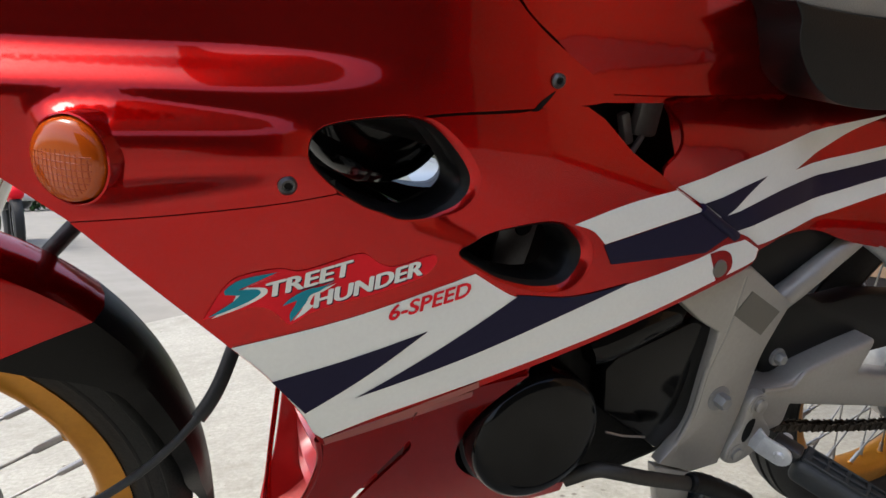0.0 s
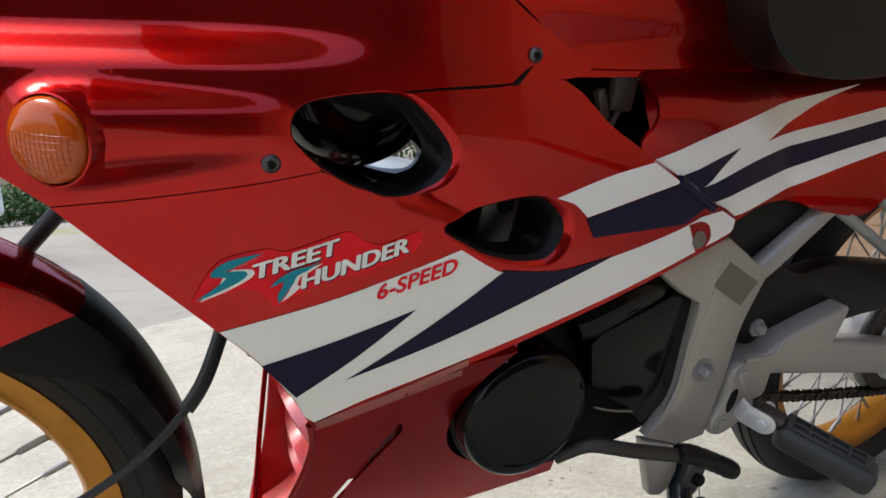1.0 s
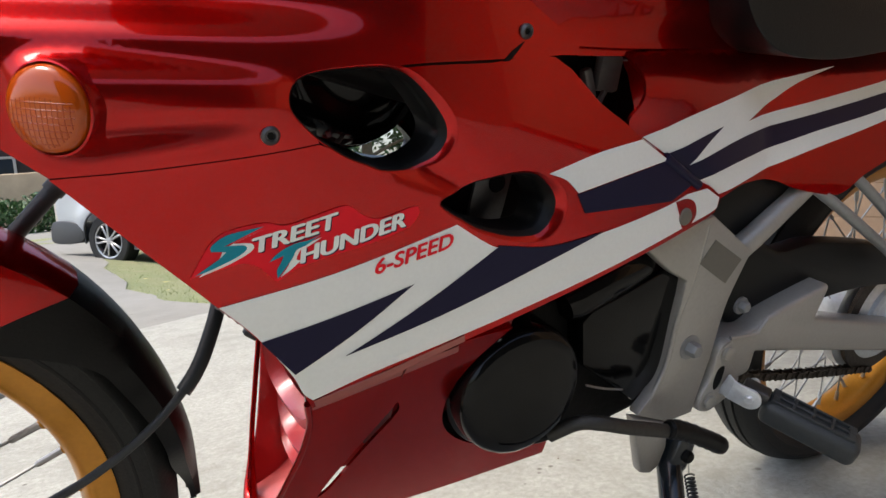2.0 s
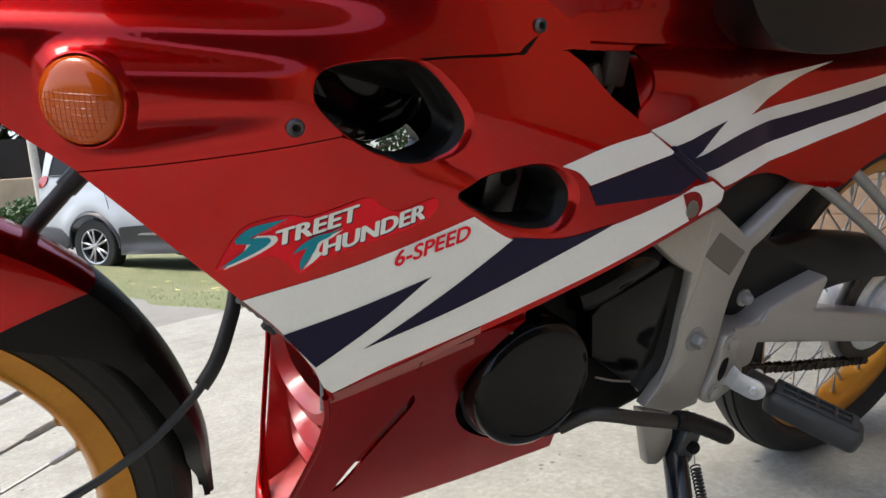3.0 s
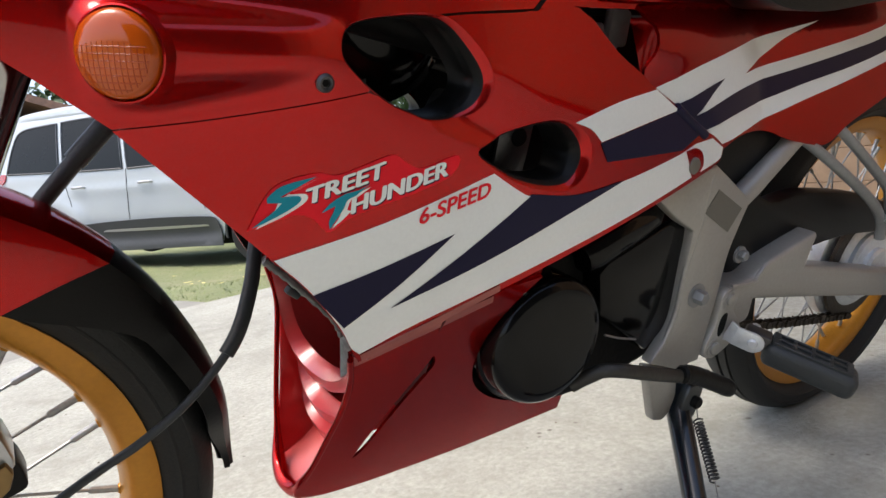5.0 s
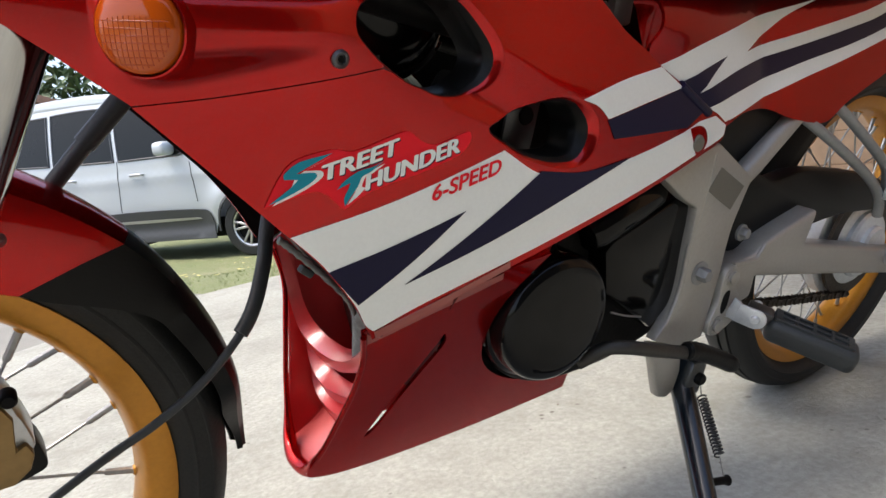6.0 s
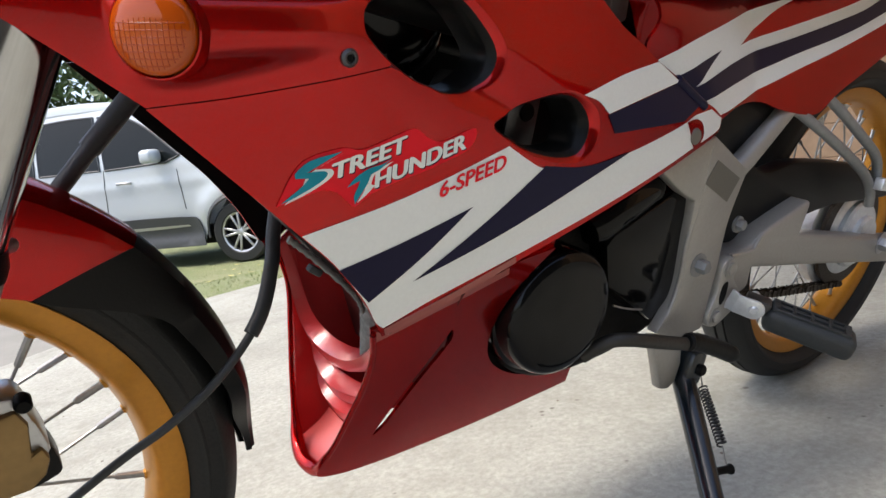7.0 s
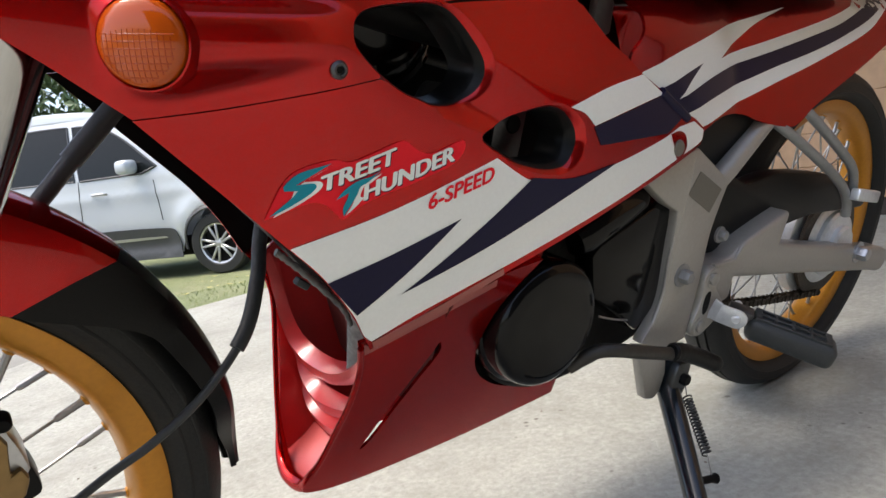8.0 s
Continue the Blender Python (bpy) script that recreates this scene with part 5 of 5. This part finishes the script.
loopc = spline(CAR, 4)
part("body", joined(sheet(loopc, car_out, -1, (), 0.055, 0.0), slab([(x * 0.985 + 0.02, z - 0.02 if z > 0.8 else z) for x, z in loopc], 0.24, 1.38, 0.0), sheet(loopc, lambda x, z: 1.62 + car_out(x, z), 1, (), 0.08, 0.0)), CARP, car, "silver painted car body")
part("roof", slab([(-0.60, 1.60), (-0.35, 1.685), (0.6, 1.715), (1.35, 1.655), (1.72, 1.52), (1.3, 1.56), (0.6, 1.62), (-0.3, 1.6)], 0.16, 1.44, 0.02), CARP, car)
for w in ([(-0.60, 1.10, 1), (-0.52, 1.36), (-0.44, 1.50), (-0.28, 1.545), (0.12, 1.565, 1), (0.17, 1.07, 1)], [(0.24, 1.065, 1), (0.19, 1.57, 1), (0.6, 1.58), (0.98, 1.57, 1), (1.06, 1.05, 1)], [(1.13, 1.045, 1), (1.05, 1.565, 1), (1.34, 1.535), (1.66, 1.40), (2.08, 1.10, 1), (1.9, 1.05, 1)]):
    lp = spline(w, 5)
    pane = part("window", sheet(lp, car_out, -1, (), 0.06, 0.004, 0.008), CARG, car, "dark tinted side window")
    part("window_seal", sweep([(x, -(car_out(x, z) + 0.008), z) for x, z in lp + lp[:1]], 0.010, 6), CARB, pane)
for x0, z0, x1, z1 in ((1.10, 1.05, 1.05, 0.55), (0.20, 1.05, 0.30, 0.72), (1.10, 0.50, 0.42, 0.50), (2.02, 0.98, 2.05, 0.60)):
    part("door_seam", sweep([(x0 + (x1 - x0) * k / 6, -(car_out(x0 + (x1 - x0) * k / 6, z0 + (z1 - z0) * k / 6) + 0.0005), z0 + (z1 - z0) * k / 6) for k in range(7)], 0.005, 6), CARB, car)
for x in (0.33, 1.25):
    part("door_handle", sweep(spline3([(x, -car_out(x, 0.90) - 0.004, 0.90), (x + 0.03, -car_out(x, 0.90) - 0.03, 0.905), (x + 0.15, -car_out(x, 0.90) - 0.03, 0.905), (x + 0.18, -car_out(x, 0.9) - 0.004, 0.90)], 4), 0.012, 8), STEEL, car, "silver door handle")
cl = spline([(0.42, 0.22, 1), (0.42, 0.50), (0.50, 0.53), (1.35, 0.545), (2.10, 0.52), (2.20, 0.47), (2.24, 0.22, 1)], 4)
sill = part("sill_cladding", sheet(cl, lambda x, z: car_out(x, z) + 0.02 + 0.03 * smooth01((0.36 - z) / 0.1), -1, (), 0.05, 0.01), CARB, car, "grey sill cladding")
part("sill_trim", sheet(spline([(0.66, 0.440), (0.72, 0.458), (2.02, 0.448), (2.06, 0.432), (1.4, 0.428)], 3), lambda x, z: car_out(x, z) + 0.026, -1, (), 0.06, 0.008), STEEL, sill, "bright sill trim")
for c in (0.0, 2.65):
    arch = [(c + 0.385 * math.cos(a), -(car_out(c + 0.385 * math.cos(a), 0.33 + 0.385 * math.sin(a)) + 0.004), 0.33 + 0.385 * math.sin(a)) for a in np.linspace(-0.1, math.pi + 0.1, 25)]
    part("wheel_arch", sweep(arch, 0.028, 8, True, 0.5), CARB, car, "grey wheel arch trim")
    wh = part("wheel", moved(lathe([(0.21, 0.0), (0.225, -0.012), (0.30, -0.012), (0.318, 0.004), (0.322, 0.03), (0.322, 0.17), (0.30, 0.19), (0.21, 0.18)], 56), pose(c, 0.0, 0.322)), TYRE, car, "car tyre")
    sb = []
    for k in range(10):
        a = 36 * k + (9 if k % 2 else -3)
        sb.append(moved(box(0.026, 0.02, 0.18, pose(0, 0.004, 0.118), 0.006, 1), pose(0, 0, 0, 0, a, 0)))
    part("alloy_rim", moved(joined(lathe([(0.196, 0.0), (0.212, -0.006), (0.214, 0.1), (0.196, 0.1)], 48, closed=True), lathe([(0, -0.004), (0.03, -0.004), (0.05, 0.006), (0.05, 0.03)], 24), *sb), pose(c, 0.0, 0.322)), STEEL, wh, "machined ten-spoke alloy rim")
    part("brake_disc", moved(lathe([(0.0, 0.05), (0.195, 0.05), (0.195, 0.06)], 32), pose(c, 0.0, 0.322)), DULL, wh)
part("mirror", moved(box(0.16, 0.20, 0.13, None, 0.045, 3), pose(1.80, -0.10, 1.12)), CARP, car, "white door mirror")
part("tail_lamp", sheet(spline([(-0.80, 0.98), (-0.66, 1.02), (-0.62, 1.10), (-0.74, 1.10), (-0.80, 1.06)], 4), car_out, -1, (), 0.05, 0.02, 0.015), LAMPR, car, "red tail lamp")
part("bumper", slab(spline([(-0.88, 0.30), (-0.90, 0.50), (-0.80, 0.56), (-0.46, 0.52), (-0.40, 0.32)], 4), -0.02, 1.6, 0.02), CARB, car, "grey rear bumper")
part("underbody", box(3.0, 1.4, 0.2, pose(1.3, 0.8, 0.32), 0.02), DULL, car)
for c in (0.0, 2.65):
    part("wheel", moved(lathe([(0.0, 0.0), (0.30, 0.0), (0.322, 0.03), (0.322, 0.17), (0.30, 0.19), (0.0, 0.18)], 40), pose(c, 1.45, 0.322)), TYRE, car)

for ob in car.children:
    if ob.name.split(".")[0] not in ("wheel", "wheel_arch"):
        for me in {ob.data, *[c.data for c in ob.children]}:
            for v in me.vertices:
                v.co.z = 0.42 + (v.co.z - 0.42) * (1.13 if v.co.z > 0.42 else 1.0)
car.matrix_world = car.matrix_world @ Matrix.Rotation(radians(1.9), 4, "Y")

# ---- the far side of the yard ----


def leaf_cloud(rng, centres, count, size):
    """Leaves scattered over clumps: each a folded rhombus."""
    vs, fs = [], []
    for _ in range(count):
        c, r = centres[rng.randrange(len(centres))]
        while True:
            p = Vector((rng.uniform(-1, 1), rng.uniform(-1, 1), rng.uniform(-1, 1)))
            if 0.25 < p.length < 1:
                break
        p = Vector(c) + Vector((p.x * r[0], p.y * r[1], p.z * r[2]))
        q = Euler((rng.uniform(-1.2, 1.2), rng.uniform(-1.2, 1.2), rng.uniform(0, 6.28))).to_matrix()
        k = size * rng.uniform(0.6, 1.4)
        i = len(vs)
        vs += [p + q @ Vector(v) * k for v in ((-1, 0, 0), (0, -0.45, 0.12), (1, 0, 0), (0, 0.45, 0.12))]
        fs += [(i, i + 1, i + 2), (i, i + 2, i + 3)]
    me = bpy.data.meshes.new("leaves")
    me.from_pydata([tuple(v) for v in vs], [], fs)
    bm = bmesh.new()
    bm.from_mesh(me)
    bpy.data.meshes.remove(me)
    return bm


def tree(x, y, high, spread, seed, label):
    rng = random.Random(seed)
    t = tagged(new("tree"), label, "tree", "trees behind the yard")
    t.location = (x, y, lie(x, y) - 0.03)
    limbs = [sweep(spline3([(0, 0, 0), (rng.uniform(-0.1, 0.1), 0, high * 0.25), (rng.uniform(-0.2, 0.2), 0.1, high * 0.55), (0, 0.1, high * 0.85)], 5), [0.16 - 0.13 * k / 15 for k in range(16)], 10)]
    clumps = []
    for k in range(13):
        a, h = k * 2.4, high * rng.uniform(0.30, 0.95)
        e = Vector((math.cos(a) * spread * rng.uniform(0.4, 1), math.sin(a) * spread * rng.uniform(0.4, 1), h))
        limbs.append(sweep(spline3([(0, 0.05, h * 0.7), tuple(e * 0.5 + Vector((0, 0, h * 0.42))), tuple(e)], 4), [0.05 - 0.0045 * j for j in range(9)], 6))
        clumps.append((e, (spread * 0.42, spread * 0.42, high * 0.13)))
    part("trunk", joined(*limbs), BARK, t, "grey-brown trunk and limbs")
    part("crown", leaf_cloud(rng, clumps, 5200, 0.10), LEAF, t, "dark green leafy crown", smooth=False)
    return t


tree(3.0, 15.0, 5.0, 1.9, 3, "dark leafy tree beyond the parked car")
tree(5.6, 14.0, 5.5, 2.1, 5, "dark leafy tree beyond the parked car")
tree(-6.8, 23.5, 4.6, 1.8, 7, "small leafy tree near the tan bank")
tree(9.5, 16.0, 6.0, 2.4, 9, "tall leafy tree at the edge of the yard")
tree(-5.5, 20.0, 5.2, 2.0, 11, "leafy tree behind the hedge")
rng = random.Random(4)
hedge = tagged(new("hedge"), "clipped dense green hedge along the gravel drive", "hedge", kind="stuff")
hedge.location = (0, 17.2, 0)
part("foliage", leaf_cloud(rng, [((x, rng.uniform(-0.2, 0.2), 0.42 + rng.uniform(-0.1, 0.1)), (0.45, 0.45, 0.45)) for x in np.arange(-12, 1.2, 0.33)], 12000, 0.075), HEDGE, hedge, smooth=False)
bank = tagged(part("retaining_wall", box(18, 0.5, 1.5, pose(-4, 21.5, 0.72), 0.06), TANW), "tan earth retaining wall behind the hedge", "wall", kind="structure")
wood = tagged(new("distant_woods"), "dense dark green woods closing the view behind the yard", "woods", kind="stuff")
wood.location = (0, 31, 0)
part("foliage", leaf_cloud(rng, [((x, rng.uniform(-1.5, 1.5), rng.uniform(0.5, 6.5)), (1.6, 1.2, 1.5)) for x in np.arange(-26, 40, 0.45)], 24000, 0.24), LEAF, wood, smooth=False)
post = tagged(part("post", sweep([(-0.42, 15.4, -0.05), (-0.44, 15.4, 2.0), (-0.46, 15.4, 4.4)], [0.085, 0.08, 0.075], 12), POSTM), "pale weathered wooden post beside the drive", "post")
house = tagged(new("house"), "grey house with a rusty tiled roof behind the yard", "house")
house.location = (-2.5, 27, 0)
part("wall", box(11, 5, 2.8, pose(0, 0, 1.4), 0.0), PLASTER, house, smooth=False)
part("roof", slab([(-6.2, 2.7), (-5.6, 2.7), (0, 4.9), (5.6, 2.7), (6.2, 2.7), (0, 5.15)], -3.2, 3.2, 0.0), ROOFT, house, "rusty tiled roof", smooth=False)
for x in (-3.6, 0.2, 3.4):
    wn2 = part("window", box(1.2, 0.06, 1.1, pose(x, -2.52, 1.5), 0.01), CARG, house, "dark house window")
    part("frame", joined(box(1.36, 0.05, 0.08, pose(x, -2.55, 2.09), 0.01), box(1.36, 0.09, 0.08, pose(x, -2.56, 0.91), 0.01), box(0.08, 0.05, 1.1, pose(x - 0.64, -2.55, 1.5), 0.01), box(0.08, 0.05, 1.1, pose(x + 0.64, -2.55, 1.5), 0.01), box(0.05, 0.05, 1.1, pose(x, -2.56, 1.5), 0.005)), POSTM, wn2)

# a scooter stands on the drive, seen head on
sc = tagged(new("scooter"), "small red and white scooter parked on the drive", "scooter")
sc.matrix_world = pose(-1.16, 7.5, lie(-1.16, 7.5) - 0.02, 0, 0, 12)
fw = part("front_wheel", moved(lathe([(0.16, -0.04), (0.20, -0.045), (0.245, -0.03), (0.255, 0), (0.245, 0.03), (0.20, 0.045), (0.16, 0.04)], 32, "x"), pose(0, -0.45, 0.255)), TYRE, sc, "scooter tyre")
part("wheel_disc", moved(lathe([(0, -0.03), (0.165, -0.03), (0.165, 0.03), (0, 0.03)], 24, "x"), pose(0, -0.45, 0.255)), GALV, fw)
part("front_mudguard", box(0.13, 0.34, 0.12, pose(0, -0.45, 0.50, -8), 0.05, 3), DECALRED, sc, "red front mudguard")
part("leg_shield", box(0.42, 0.10, 0.50, pose(0, -0.22, 0.68, -14), 0.045, 3), WHITE, sc, "white leg shield")
part("headlamp_cowl", box(0.34, 0.20, 0.20, pose(0, -0.16, 1.02), 0.06, 3), DECALRED, sc, "red handlebar cowl")
part("handlebar", sweep(spline3([(-0.34, -0.02, 1.04), (-0.15, -0.10, 1.03), (0.15, -0.10, 1.03), (0.34, -0.02, 1.04)], 4), 0.014, 8), SATIN, sc, "black handlebar")
part("body", box(0.34, 0.95, 0.34, pose(0, 0.45, 0.52), 0.08, 3), BLUEBLACK, sc, "dark blue side panels")
part("saddle", box(0.28, 0.70, 0.12, pose(0, 0.45, 0.76), 0.05, 3), LEATHER, sc, "black saddle")
part("rear_wheel", moved(lathe([(0.0, -0.045), (0.20, -0.05), (0.245, -0.03), (0.255, 0), (0.245, 0.03), (0.20, 0.05), (0, 0.045)], 32, "x"), pose(0, 0.72, 0.255)), TYRE, sc)
part("fork", sweep([(0, -0.45, 0.255), (0, -0.18, 0.95)], 0.03, 8), GALV, sc)

# ---- grass and litter at the slab's edge ----
rng = random.Random(8)
vs, fs = [], []
for _ in range(5000):
    y = 3.05 + 5.2 * rng.random() ** 1.4
    x = rng.uniform(-1.2, 4.2)
    if y < 3.22 + 0.17 * max(0, x - 0.6) or x < verge(y) - 0.02:
        continue
    z = lie(x, y) - 0.022
    a, h, w = rng.uniform(0, 6.28), rng.uniform(0.010, 0.028), rng.uniform(0.002, 0.004)
    i = len(vs)
    vs += [(x - w * math.cos(a), y - w * math.sin(a), z), (x + w * math.cos(a), y + w * math.sin(a), z), (x + rng.uniform(-0.02, 0.02), y + rng.uniform(-0.02, 0.02), z + h)]
    fs.append((i, i + 1, i + 2))
me = bpy.data.meshes.new("grass")
me.from_pydata(vs, [], fs)
me.materials.append(BLADE)
tagged(new("grass", me), "short green grass blades along the slab edge", "grass", kind="stuff")
vs, fs = [], []
for _ in range(50):
    x, y = rng.uniform(0.2, 3.2), rng.uniform(3.4, 7.2)
    if y < 3.26 + 0.17 * max(0, x - 0.6) or x < verge(y):
        continue
    z, a, k = lie(x, y) - 0.004, rng.uniform(0, 6.28), rng.uniform(0.02, 0.055)
    i = len(vs)
    for px, py, pz in ((-1, 0, 0.05), (-0.3, -0.4, 0.02), (0.5, -0.3, 0.04), (1, 0, 0.12), (0.4, 0.35, 0.03), (-0.4, 0.4, 0.05)):
        vs.append((x + k * (px * math.cos(a) - py * math.sin(a)), y + k * (px * math.sin(a) + py * math.cos(a)), z + k * pz * 2))
    fs.append(tuple(range(i, i + 6)))
me = bpy.data.meshes.new("fallen_leaves")
me.from_pydata(vs, [], fs)
me.materials.append(LITTER)
tagged(new("fallen_leaves", me), "yellowed fallen leaves scattered on the grass", "leaves", kind="stuff")
vs, fs = [], []
for _ in range(90):
    x, y = rng.uniform(-0.6, 2.4), rng.uniform(0.2, 2.9)
    k, a = rng.uniform(0.0012, 0.0042), rng.uniform(0, 6.28)
    i = len(vs)
    for j in range(5):
        b = a + j * 1.257
        vs.append((x + k * math.cos(b) * rng.uniform(0.6, 1.3), y + k * math.sin(b) * rng.uniform(0.6, 1.3), 0.0005))
    vs.append((x, y, k * 0.7))
    fs += [(i + j, i + (j + 1) % 5, i + 5) for j in range(5)]
me = bpy.data.meshes.new("grit")
me.from_pydata(vs, [], fs)
me.materials.append(BARK)
tagged(new("grit", me), "dark grit and soil crumbs on the concrete", "grit", kind="stuff")
